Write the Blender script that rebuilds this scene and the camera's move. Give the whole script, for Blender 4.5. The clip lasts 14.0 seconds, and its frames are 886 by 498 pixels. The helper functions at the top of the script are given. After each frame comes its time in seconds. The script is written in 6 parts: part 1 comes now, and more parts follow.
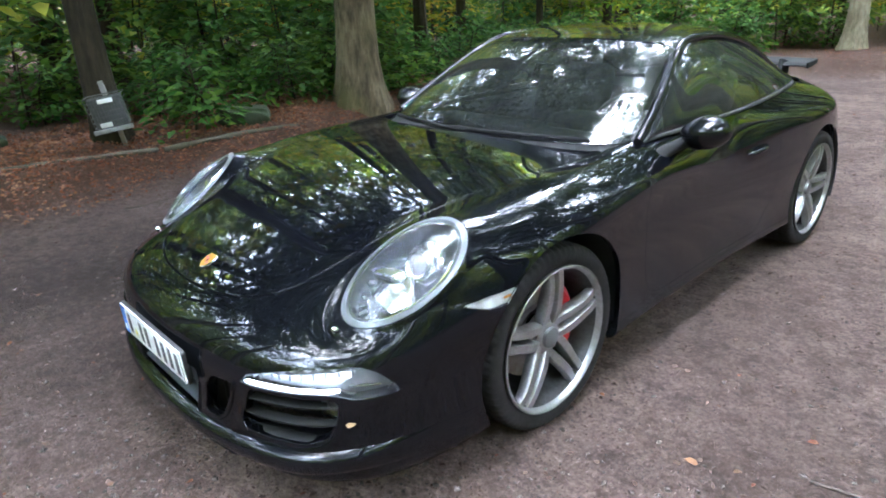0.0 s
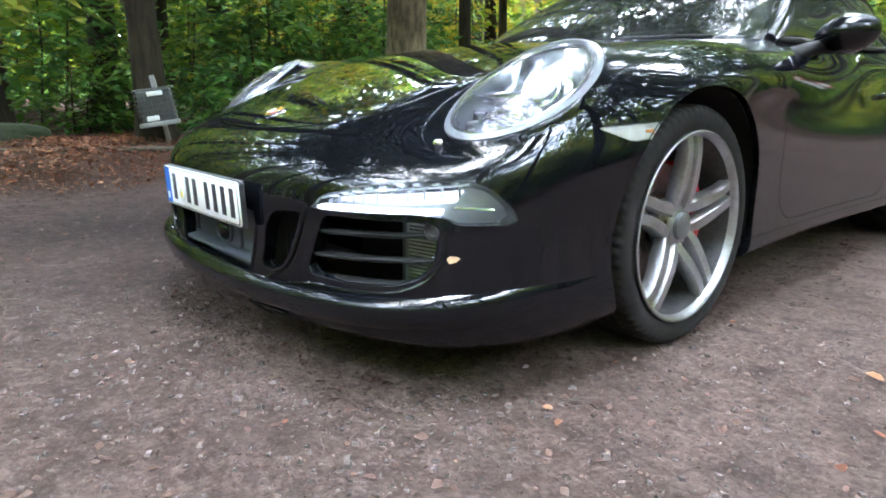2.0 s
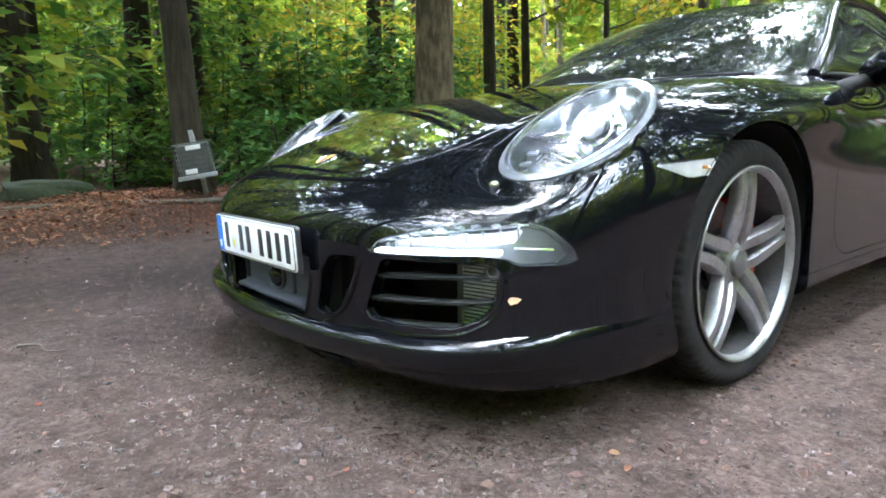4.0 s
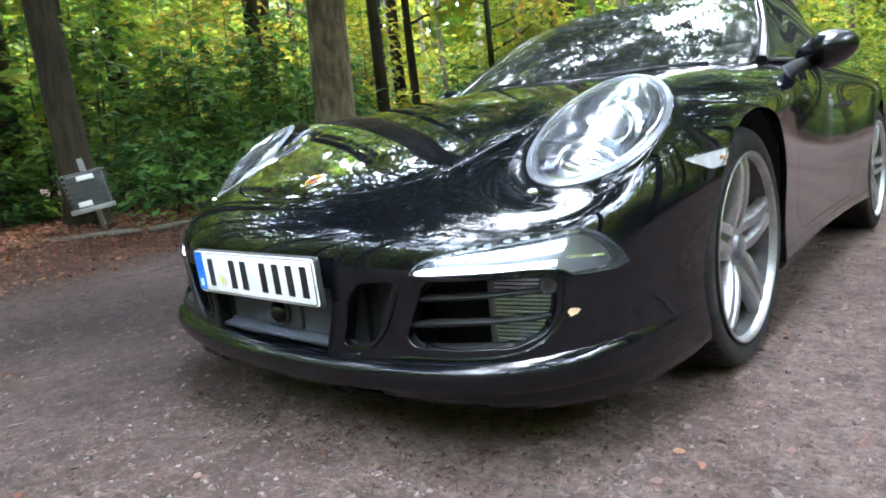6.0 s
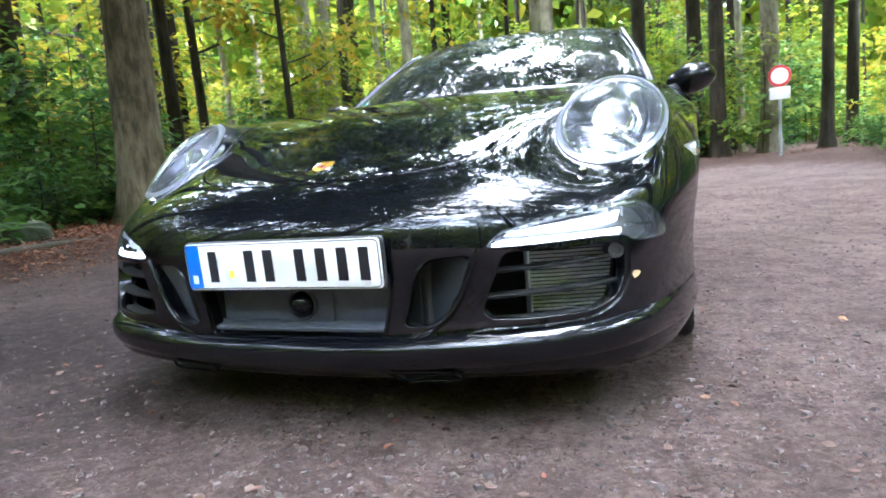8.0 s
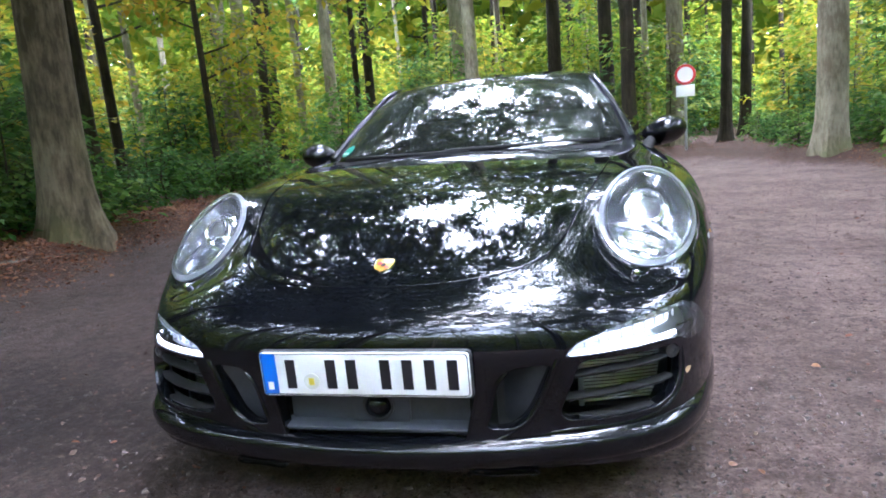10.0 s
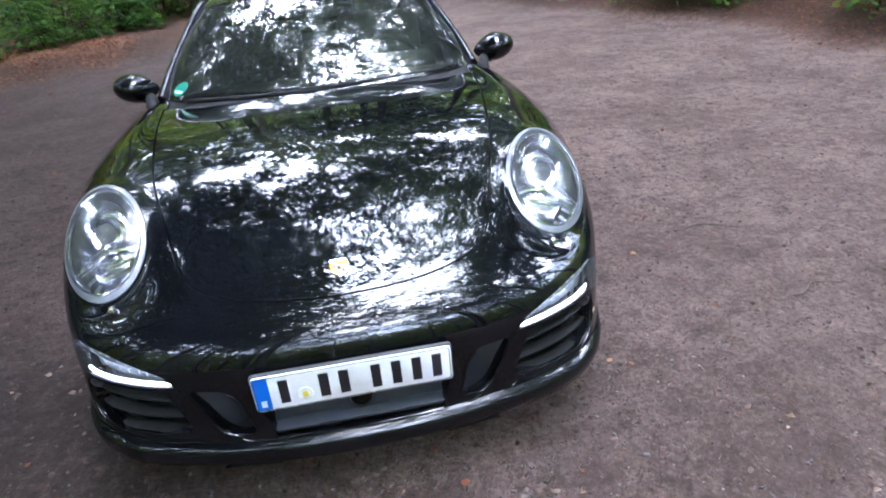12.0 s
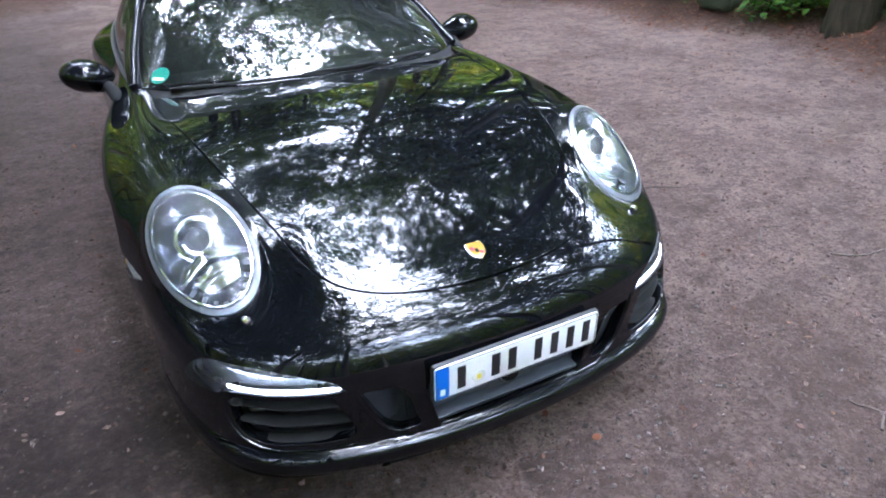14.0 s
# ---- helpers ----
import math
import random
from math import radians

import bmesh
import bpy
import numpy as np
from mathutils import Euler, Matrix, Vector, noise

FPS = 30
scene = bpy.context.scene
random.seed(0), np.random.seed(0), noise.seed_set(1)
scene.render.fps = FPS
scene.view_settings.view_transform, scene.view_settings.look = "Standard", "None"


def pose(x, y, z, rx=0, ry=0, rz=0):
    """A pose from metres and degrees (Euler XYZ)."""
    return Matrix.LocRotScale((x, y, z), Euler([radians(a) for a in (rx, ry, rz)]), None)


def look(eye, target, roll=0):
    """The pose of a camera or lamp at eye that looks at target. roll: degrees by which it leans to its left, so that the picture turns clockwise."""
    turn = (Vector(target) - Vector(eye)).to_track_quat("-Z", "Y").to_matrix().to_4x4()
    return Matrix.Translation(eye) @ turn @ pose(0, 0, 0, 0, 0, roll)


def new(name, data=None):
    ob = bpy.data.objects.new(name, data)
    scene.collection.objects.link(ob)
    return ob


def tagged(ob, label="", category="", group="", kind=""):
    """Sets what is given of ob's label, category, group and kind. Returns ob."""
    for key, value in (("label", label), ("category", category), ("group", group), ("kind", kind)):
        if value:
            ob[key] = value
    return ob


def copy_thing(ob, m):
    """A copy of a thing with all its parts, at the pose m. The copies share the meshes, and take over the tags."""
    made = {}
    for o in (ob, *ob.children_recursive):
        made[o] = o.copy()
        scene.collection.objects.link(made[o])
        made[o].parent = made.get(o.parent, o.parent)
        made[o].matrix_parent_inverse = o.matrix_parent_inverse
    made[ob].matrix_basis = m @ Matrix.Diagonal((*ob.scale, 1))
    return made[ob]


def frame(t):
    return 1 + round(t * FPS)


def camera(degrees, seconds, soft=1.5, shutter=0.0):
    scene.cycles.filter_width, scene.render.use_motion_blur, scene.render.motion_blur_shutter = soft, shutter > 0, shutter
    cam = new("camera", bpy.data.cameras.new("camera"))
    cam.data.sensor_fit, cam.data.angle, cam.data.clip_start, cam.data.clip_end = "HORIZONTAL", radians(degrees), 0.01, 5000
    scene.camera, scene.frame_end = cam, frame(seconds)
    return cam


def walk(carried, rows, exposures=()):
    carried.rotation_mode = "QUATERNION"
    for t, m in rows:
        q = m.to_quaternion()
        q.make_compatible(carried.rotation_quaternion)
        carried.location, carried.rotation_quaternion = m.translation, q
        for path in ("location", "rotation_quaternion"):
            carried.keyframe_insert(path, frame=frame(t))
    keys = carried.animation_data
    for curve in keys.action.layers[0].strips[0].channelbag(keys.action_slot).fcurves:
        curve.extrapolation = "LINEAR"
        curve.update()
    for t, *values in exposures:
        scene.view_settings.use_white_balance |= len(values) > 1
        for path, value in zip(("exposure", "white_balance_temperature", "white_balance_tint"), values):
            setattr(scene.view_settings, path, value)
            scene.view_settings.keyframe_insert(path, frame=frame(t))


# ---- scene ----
cam = camera(68.7, 14.0, soft=1.8, shutter=0.22)
PATH = [
    (0, (2.043, -0.57, 1.424), (0.666, 0.695, 0.711), -2.0),
    (0.5, (1.945, -0.58, 1.179), (0.533, 0.658, 0.492), -0.9),
    (1, (1.856, -0.577, 0.908), (0.421, 0.649, 0.246), -1.6),
    (1.5, (1.793, -0.59, 0.738), (0.32, 0.638, 0.171), -0.2),
    (2, (1.749, -0.641, 0.675), (0.274, 0.632, 0.224), 0.6),
    (2.5, (1.72, -0.686, 0.656), (0.222, 0.582, 0.273), 0.5),
    (5, (1.658, -0.696, 0.692), (0.125, 0.558, 0.417), -2.0),
    (5.5, (1.553, -0.782, 0.742), (0.102, 0.565, 0.458), -2.0),
    (6, (1.41, -0.862, 0.7), (0.095, 0.61, 0.379), -5.4),
    (6.5, (1.234, -0.923, 0.653), (0.032, 0.645, 0.345), -6.7),
    (7, (1.121, -0.982, 0.605), (0.025, 0.662, 0.294), -4.8),
    (7.5, (0.991, -1.115, 0.604), (0.062, 0.636, 0.338), -4.4),
    (8, (0.882, -1.22, 0.614), (0.154, 0.625, 0.359), -4.7),
    (10.5, (0.478, -1.376, 1.097), (0.127, 0.552, 0.698), -3.7),
    (11, (0.399, -1.28, 1.244), (0.24, 0.643, 0.718), -2.4),
    (11.5, (0.281, -1.32, 1.353), (0.318, 0.555, 0.659), -2.8),
    (12, (0.08, -1.419, 1.447), (0.315, 0.365, 0.575), -5.5),
    (12.5, (-0.083, -1.428, 1.452), (0.294, 0.296, 0.511), -2.5),
    (13, (-0.299, -1.374, 1.477), (0.171, 0.326, 0.534), -3.9),
    (13.5, (-0.504, -1.284, 1.481), (0.086, 0.37, 0.524), -2.4),
    (14, (-0.8, -1.169, 1.522), (-0.019, 0.402, 0.561), -2.2),
]
walk(cam, [(t, look(eye, target, roll)) for t, eye, target, roll in PATH], exposures=[(0.0, 5.80, 5330, 11), (0.5, 5.95, 5350, 12), (2.7, 5.99, 5480, 10), (6.0, 6.04, 5400, 12), (8.2, 6.03, 5290, 15), (10.3, 5.58, 5260, 19), (11.5, 5.48, 5260, 18), (14.0, 5.52, 5220, 17)])

# ---- world and light ----
world = bpy.data.worlds.new("overcast_sky")
scene.world = world
world.use_nodes = True
wn = world.node_tree.nodes
sky = wn.new("ShaderNodeTexSky")
sky.sky_type, sky.sun_disc = "NISHITA", False
sky.sun_elevation, sky.sun_rotation = radians(75), radians(200)
sky.air_density, sky.dust_density = 1.6, 4.0
cloud = wn.new("ShaderNodeMix")
cloud.data_type = "RGBA"
cloud.inputs[0].default_value = 0.8
cloud.inputs[7].default_value = (6.2, 6.5, 7.0, 1)
world.node_tree.links.new(sky.outputs[0], cloud.inputs[6])
world.node_tree.links.new(cloud.outputs[2], wn["Background"].inputs[0])
wn["Background"].inputs[1].default_value = 0.135
sun = new("sun", bpy.data.lights.new("sun", "SUN"))
sun.data.energy, sun.data.angle, sun.data.color = 1.9, radians(90), (1.0, 0.96, 0.92)
sun.matrix_world = look((0.8, 1.8, 12), (0, 0, 0))

# ---- tools ----
rng = np.random.default_rng(7)


def bsp_matrix(n, samples):
    """Rows of uniform cubic B-spline weights for n points and two ghosts."""
    s = np.clip(samples, 0, n - 1 - 1e-9)
    i, f = np.floor(s).astype(int), s - np.floor(s)
    a = np.zeros((len(s), n + 2))
    r = np.arange(len(s))
    a[r, i] += (1 - f) ** 3 / 6
    a[r, i + 1] += (3 * f ** 3 - 6 * f ** 2 + 4) / 6
    a[r, i + 2] += (-3 * f ** 3 + 3 * f ** 2 + 3 * f + 1) / 6
    a[r, i + 3] += f ** 3 / 6
    return a


def curve_pts(pts, n):
    """A smooth curve of n points near the given ones, through both ends."""
    p = np.array(pts, float)
    q = p.copy()
    for k in range(4):
        e = np.vstack([2 * q[:1] - q[1:2], q, 2 * q[-1:] - q[-2:-1]])
        q += 0.9 * (p - bsp_matrix(len(p), np.arange(len(p))) @ e)
    e = np.vstack([2 * q[:1] - q[1:2], q, 2 * q[-1:] - q[-2:-1]])
    return bsp_matrix(len(p), np.linspace(0, len(p) - 1, n)) @ e


def sheet(net, nu, nv):
    """A smooth surface near a net [row, column, xyz] whose first and last columns lie on the mirror plane."""
    net = np.array(net, float)
    rows, cols = net.shape[:2]
    flip = np.array([-1, 1, 1.0])

    def pad(q):
        q = np.concatenate([q[:, 1:2] * flip, q, q[:, -2:-1] * flip], 1)
        return np.concatenate([2 * q[:1] - q[1:2], q, 2 * q[-1:] - q[-2:-1]], 0)
    q = net.copy()
    ar, ac = bsp_matrix(rows, np.arange(rows)), bsp_matrix(cols, np.arange(cols))
    for k in range(3):
        q += 0.8 * (net - np.einsum("ri,ijk,cj->rck", ar, pad(q), ac))
    mv, mu = bsp_matrix(rows, np.linspace(0, rows - 1, nv)), bsp_matrix(cols, np.linspace(0, cols - 1, nu))
    return np.einsum("ri,ijk,cj->rck", mv, pad(q), mu)


def grid_tris(nv, nu, wrap=False):
    i = np.arange(nv * nu).reshape(nv, nu)
    if wrap:
        i = np.concatenate([i, i[:, :1]], 1)
    a, b, c, d = i[:-1, :-1].ravel(), i[:-1, 1:].ravel(), i[1:, 1:].ravel(), i[1:, :-1].ravel()
    return np.concatenate([np.stack([a, b, c], 1), np.stack([a, c, d], 1)])


def vert_normals(v, t):
    fn = np.cross(v[t[:, 1]] - v[t[:, 0]], v[t[:, 2]] - v[t[:, 0]])
    n = np.zeros_like(v)
    for k in range(3):
        np.add.at(n, t[:, k], fn)
    return n / np.maximum(np.linalg.norm(n, axis=1, keepdims=True), 1e-12)


def sd_poly(p, poly):
    """Signed distance of 2D points to a closed outline, negative inside."""
    poly = np.array(poly, float)
    best = np.full(len(p), 1e9)
    inside = np.zeros(len(p), bool)
    for a, b in zip(poly, np.roll(poly, -1, 0)):
        e, w = b - a, p - a
        h = np.clip((w @ e) / max(e @ e, 1e-12), 0, 1)
        best = np.minimum(best, ((w - h[:, None] * e) ** 2).sum(1))
        c = (a[1] > p[:, 1]) != (b[1] > p[:, 1])
        if abs(b[1] - a[1]) > 1e-12:
            inside ^= c & (p[:, 0] < (b[0] - a[0]) * (p[:, 1] - a[1]) / (b[1] - a[1]) + a[0])
    return np.sqrt(best) * np.where(inside, -1, 1)


def rounded(poly, r=0.02, n=5):
    """A closed outline with rounded corners."""
    out, p = [], [Vector(q) for q in poly]
    for i, c in enumerate(p):
        a, b = p[i - 1] - c, p[(i + 1) % len(p)] - c
        d = min(r, a.length * 0.45, b.length * 0.45)
        s, e = c + a.normalized() * d, c + b.normalized() * d
        for k in range(n + 1):
            f = k / n
            out.append(tuple(s * (1 - f) ** 2 + c * (2 * f * (1 - f)) + e * f ** 2))
    return out


def clip(m, f):
    """The part of a mesh (points, normals, triangles) where the field f is positive."""
    v, n, t = m
    inn = f > 0
    cnt = inn[t].sum(1)
    keep = [t[cnt == 3]]
    verts, norms, seen, made = [], [], {}, []

    def cut(a, b):
        k = (a, b) if a < b else (b, a)
        if k not in seen:
            s = f[a] / (f[a] - f[b])
            seen[k] = len(v) + len(verts)
            verts.append(v[a] + s * (v[b] - v[a]))
            norms.append(n[a] + s * (n[b] - n[a]))
        return seen[k]
    for tri in t[(cnt > 0) & (cnt < 3)]:
        w = [int(x) for x in tri]
        q = []
        for a, b in zip(w, w[1:] + w[:1]):
            if inn[a]:
                q.append(a)
            if inn[a] != inn[b]:
                q.append(cut(a, b))
        for k in range(1, len(q) - 1):
            made.append((q[0], q[k], q[k + 1]))
    if made:
        keep.append(np.array(made))
        v, n = np.vstack([v, verts]), np.vstack([n, norms])
    t = np.concatenate(keep)
    used = np.unique(t)
    back = np.full(len(v), -1)
    back[used] = np.arange(len(used))
    return v[used], n[used], back[t]


def border(t):
    e = np.concatenate([t[:, [0, 1]], t[:, [1, 2]], t[:, [2, 0]]])
    key = np.sort(e, 1)
    u, idx, cnt = np.unique(key, axis=0, return_index=True, return_counts=True)
    return e[idx[cnt == 1]]


def mesh_from(name, m, rim=0.0, lip=0.002):
    """A smooth mesh with its own normals; rim: how deep its open edges turn inwards, round a small lip."""
    v, n, t = m
    if rim:
        b = border(t)
        d = v[b[:, 1]] - v[b[:, 0]]
        side = np.cross(d, n[b[:, 0]])
        side /= np.maximum(np.linalg.norm(side, axis=1, keepdims=True), 1e-9)
        out = np.zeros_like(v)
        np.add.at(out, b[:, 0], side)
        np.add.at(out, b[:, 1], side)
        ids = np.unique(b)
        o = out[ids] / np.maximum(np.linalg.norm(out[ids], axis=1, keepdims=True), 1e-9)
        base, k = len(v), len(ids)
        spot = np.zeros(base, int)
        spot[ids] = np.arange(k)
        v = np.vstack([v, v[ids] + lip * (o - n[ids]), v[ids] + lip * o - rim * n[ids]])
        n = np.vstack([n, o, o])
        p, q = b[:, 0], b[:, 1]
        p1, q1 = base + spot[p], base + spot[q]
        t = np.vstack([t] + [np.stack(w, 1) for w in ((q, p, p1), (q, p1, q1), (q1, p1, p1 + k), (q1, p1 + k, q1 + k))])
    me = bpy.data.meshes.new(name)
    me.from_pydata(v.tolist(), [], t.tolist())
    me.shade_smooth()
    n = n / np.maximum(np.linalg.norm(n, axis=1, keepdims=True), 1e-9)
    me.normals_split_custom_set_from_vertices(n.tolist())
    return me


def add(name, me, mat, parent=None, label="", at=None):
    ob = new(name, me)
    if me is not None and mat is not None and not len(me.materials):
        me.materials.append(mat)
    if parent is not None:
        ob.parent = parent
    if at is not None:
        ob.matrix_local = at
    if label:
        tagged(ob, label=label)
    return ob


def part(name, bm, mat, parent=None, label="", smooth=True, at=None):
    """Links a bmesh as one mesh object under a thing or a part."""
    me = bpy.data.meshes.new(name)
    bmesh.ops.recalc_face_normals(bm, faces=bm.faces)
    bm.to_mesh(me)
    bm.free()
    if smooth:
        me.shade_smooth()
        me.set_sharp_from_angle(angle=radians(38))
    return add(name, me, mat, parent, label, at)


def box_bm(sx, sy, sz, bevel=0.0, seg=2, bm=None, m=None):
    bm = bm or bmesh.new()
    r = bmesh.ops.create_cube(bm, size=1)
    bmesh.ops.transform(bm, matrix=(m or Matrix()) @ Matrix.Diagonal((sx, sy, sz, 1)), verts=r["verts"])
    if bevel:
        es = list({e for w in r["verts"] for e in w.link_edges})
        bmesh.ops.bevel(bm, geom=es, offset=bevel, segments=seg, affect="EDGES", profile=0.5)
    return bm


def lathe(profile, n=48, bm=None, m=None, closed=False):
    """Turns a profile of (radius, height) round the z axis."""
    bm = bm or bmesh.new()
    m = m or Matrix()
    rings = []
    for k in range(n):
        a = 2 * math.pi * k / n
        rings.append([bm.verts.new(m @ Vector((r * math.cos(a), r * math.sin(a), h))) for r, h in profile])
    last = len(profile) if closed else len(profile) - 1
    for k in range(n):
        p, q = rings[k], rings[(k + 1) % n]
        for j in range(last):
            w = (p[j], q[j], q[(j + 1) % len(profile)], p[(j + 1) % len(profile)])
            try:
                bm.faces.new(w)
            except ValueError:
                pass
    bmesh.ops.remove_doubles(bm, verts=bm.verts, dist=1e-6)
    return bm


def tube(points, radii, sides=8, bm=None, cap=True):
    """A round bar along points."""
    bm = bm or bmesh.new()
    pts = [Vector(p) for p in points]
    if not hasattr(radii, "__len__"):
        radii = [radii] * len(pts)
    radii = [float(r) for r in radii]
    rings, ref = [], None
    for i, p in enumerate(pts):
        d = (pts[min(i + 1, len(pts) - 1)] - pts[max(i - 1, 0)]).normalized()
        if ref is None:
            ref = d.orthogonal().normalized()
        ref = (ref - d * ref.dot(d)).normalized()
        o = d.cross(ref)
        rings.append([bm.verts.new(p + radii[i] * (math.cos(a) * ref + math.sin(a) * o))
                      for a in (2 * math.pi * k / sides for k in range(sides))])
    for p, q in zip(rings, rings[1:]):
        for k in range(sides):
            bm.faces.new((p[k], p[(k + 1) % sides], q[(k + 1) % sides], q[k]))
    if cap:
        bm.faces.new(rings[0][::-1])
        bm.faces.new(rings[-1])
    return bm


def prism(outline, depth, bm=None, m=None, bevel=0.0):
    """An outline in x, y pulled up along z."""
    bm = bm or bmesh.new()
    m = m or Matrix()
    lo = [bm.verts.new(m @ Vector((x, y, 0))) for x, y in outline]
    hi = [bm.verts.new(m @ Vector((x, y, depth))) for x, y in outline]
    fs = [bm.faces.new(lo[::-1]), bm.faces.new(hi)]
    for k in range(len(lo)):
        fs.append(bm.faces.new((lo[k - 1], lo[k], hi[k], hi[k - 1])))
    if bevel:
        bmesh.ops.bevel(bm, geom=list(fs[1].edges), offset=bevel, segments=2, affect="EDGES", profile=0.5)
    return bm


# ---- materials ----
def material(name, base, rough=0.5, metal=0.0, coat=0.0, ior=1.5, vary=None, scale=8.0, bump=0.0, bump_scale=60.0, mottle=0.0):
    """A node material. vary: a second colour, mixed in by noise of that scale; bump: relief in metres."""
    m = bpy.data.materials.new(name)
    m.use_nodes = True
    nt = m.node_tree
    p = nt.nodes["Principled BSDF"]
    p.inputs["Base Color"].default_value = (*base, 1)
    p.inputs["Roughness"].default_value = rough
    p.inputs["Metallic"].default_value = metal
    p.inputs["IOR"].default_value = ior
    p.inputs["Coat Weight"].default_value = coat
    p.inputs["Coat Roughness"].default_value = 0.02
    tc = nt.nodes.new("ShaderNodeTexCoord")
    if vary:
        n1, n2, ramp = noise_node(nt, tc, scale, 6), noise_node(nt, tc, scale * 9, 4), nt.nodes.new("ShaderNodeMix")
        both = math_node(nt, "ADD", n1.outputs["Fac"], math_node(nt, "MULTIPLY", n2.outputs["Fac"], 0.6))
        fac = math_node(nt, "MULTIPLY_ADD", both, 2.6, -1.55, clamp=True)
        ramp.data_type = "RGBA"
        nt.links.new(fac, ramp.inputs[0])
        ramp.inputs[6].default_value, ramp.inputs[7].default_value = (*base, 1), (*vary, 1)
        nt.links.new(ramp.outputs[2], p.inputs["Base Color"])
        if mottle:
            nt.links.new(math_node(nt, "MULTIPLY_ADD", fac, mottle, rough, clamp=True), p.inputs["Roughness"])
    if bump:
        b = nt.nodes.new("ShaderNodeBump")
        b.inputs["Distance"].default_value = bump
        nt.links.new(noise_node(nt, tc, bump_scale, 8).outputs["Fac"], b.inputs["Height"])
        nt.links.new(b.outputs[0], p.inputs["Normal"])
    return m


def noise_node(nt, tc, scale, detail=5, rough=0.6, out="Object"):
    n = nt.nodes.new("ShaderNodeTexNoise")
    n.inputs["Scale"].default_value, n.inputs["Detail"].default_value, n.inputs["Roughness"].default_value = scale, detail, rough
    nt.links.new(tc.outputs[out], n.inputs["Vector"])
    return n


def math_node(nt, op, a, b=0.0, c=0.0, clamp=False):
    n = nt.nodes.new("ShaderNodeMath")
    n.operation, n.use_clamp = op, clamp
    for k, val in enumerate((a, b, c)):
        if isinstance(val, (int, float)):
            n.inputs[k].default_value = val
        else:
            nt.links.new(val, n.inputs[k])
    return n.outputs[0]


def glass_material(name, tint, rough=0.0, ior=1.5, dust=0.0, veil_colour=(0.55, 0.58, 0.60)):
    """Thin clear sheet: see-through tint with a Fresnel gloss, and a veil of dust."""
    m = bpy.data.materials.new(name)
    m.use_nodes = True
    nt = m.node_tree
    nt.nodes.remove(nt.nodes["Principled BSDF"])
    tr, gl, fr, mix = (nt.nodes.new("ShaderNode" + k) for k in ("BsdfTransparent", "BsdfGlossy", "Fresnel", "MixShader"))
    tr.inputs[0].default_value = (*tint, 1)
    gl.inputs["Roughness"].default_value = rough
    fr.inputs[0].default_value = ior
    nt.links.new(fr.outputs[0], mix.inputs[0])
    nt.links.new(tr.outputs[0], mix.inputs[1])
    nt.links.new(gl.outputs[0], mix.inputs[2])
    last = mix.outputs[0]
    if dust:
        veil, over = nt.nodes.new("ShaderNodeBsdfDiffuse"), nt.nodes.new("ShaderNodeMixShader")
        veil.inputs[0].default_value = (*veil_colour, 1)
        tc = nt.nodes.new("ShaderNodeTexCoord")
        nt.links.new(math_node(nt, "MULTIPLY_ADD", noise_node(nt, tc, 3.0, 6).outputs["Fac"], dust, dust * 0.5), over.inputs[0])
        nt.links.new(last, over.inputs[1])
        nt.links.new(veil.outputs[0], over.inputs[2])
        last = over.outputs[0]
    nt.links.new(last, nt.nodes["Material Output"].inputs[0])
    return m


def emitting(name, colour, strength):
    m = bpy.data.materials.new(name)
    m.use_nodes = True
    p = m.node_tree.nodes["Principled BSDF"]
    p.inputs["Base Color"].default_value = (*colour, 1)
    p.inputs["Emission Color"].default_value = (*colour, 1)
    p.inputs["Emission Strength"].default_value = strength
    return m


PAINT = material("black_paint", (0.0018, 0.0021, 0.0030), rough=0.02, ior=1.43, vary=(0.003, 0.0034, 0.0045), scale=3.0, mottle=0.03)
nt = PAINT.node_tree
tc = nt.nodes["Texture Coordinate"]
sep = nt.nodes.new("ShaderNodeSeparateXYZ")
nt.links.new(tc.outputs["Object"], sep.inputs[0])
film = math_node(nt, "MULTIPLY", math_node(nt, "MULTIPLY_ADD", math_node(nt, "ABSOLUTE", sep.outputs[0]), 9.0, -6.7, clamp=True),
                 math_node(nt, "MULTIPLY_ADD", sep.outputs[2], -2.2, 1.75, clamp=True))
film = math_node(nt, "MULTIPLY", film, math_node(nt, "MULTIPLY_ADD", sep.outputs[1], 3.5, -4.2, clamp=True))
film = math_node(nt, "MULTIPLY", film, math_node(nt, "MULTIPLY_ADD", noise_node(nt, tc, 2.5, 6).outputs["Fac"], 0.7, 0.4, clamp=True))
PAINT_BSDF = nt.nodes["Principled BSDF"]
clean = PAINT_BSDF.inputs["Base Color"].links[0].from_socket
dusty = nt.nodes.new("ShaderNodeMix")
dusty.data_type = "RGBA"
nt.links.new(math_node(nt, "MULTIPLY", film, 0.09), dusty.inputs[0])
nt.links.new(clean, dusty.inputs[6])
dusty.inputs[7].default_value = (0.046, 0.053, 0.064, 1)
nt.links.new(dusty.outputs[2], PAINT_BSDF.inputs["Base Color"])
gloss_in = PAINT_BSDF.inputs["Roughness"].links[0].from_socket
nt.links.new(math_node(nt, "ADD", gloss_in, math_node(nt, "MULTIPLY", film, 0.14)), PAINT_BSDF.inputs["Roughness"])
PLASTIC = material("black_plastic", (0.015, 0.015, 0.016), rough=0.45, vary=(0.03, 0.029, 0.028), scale=14, bump=0.0006, bump_scale=500)
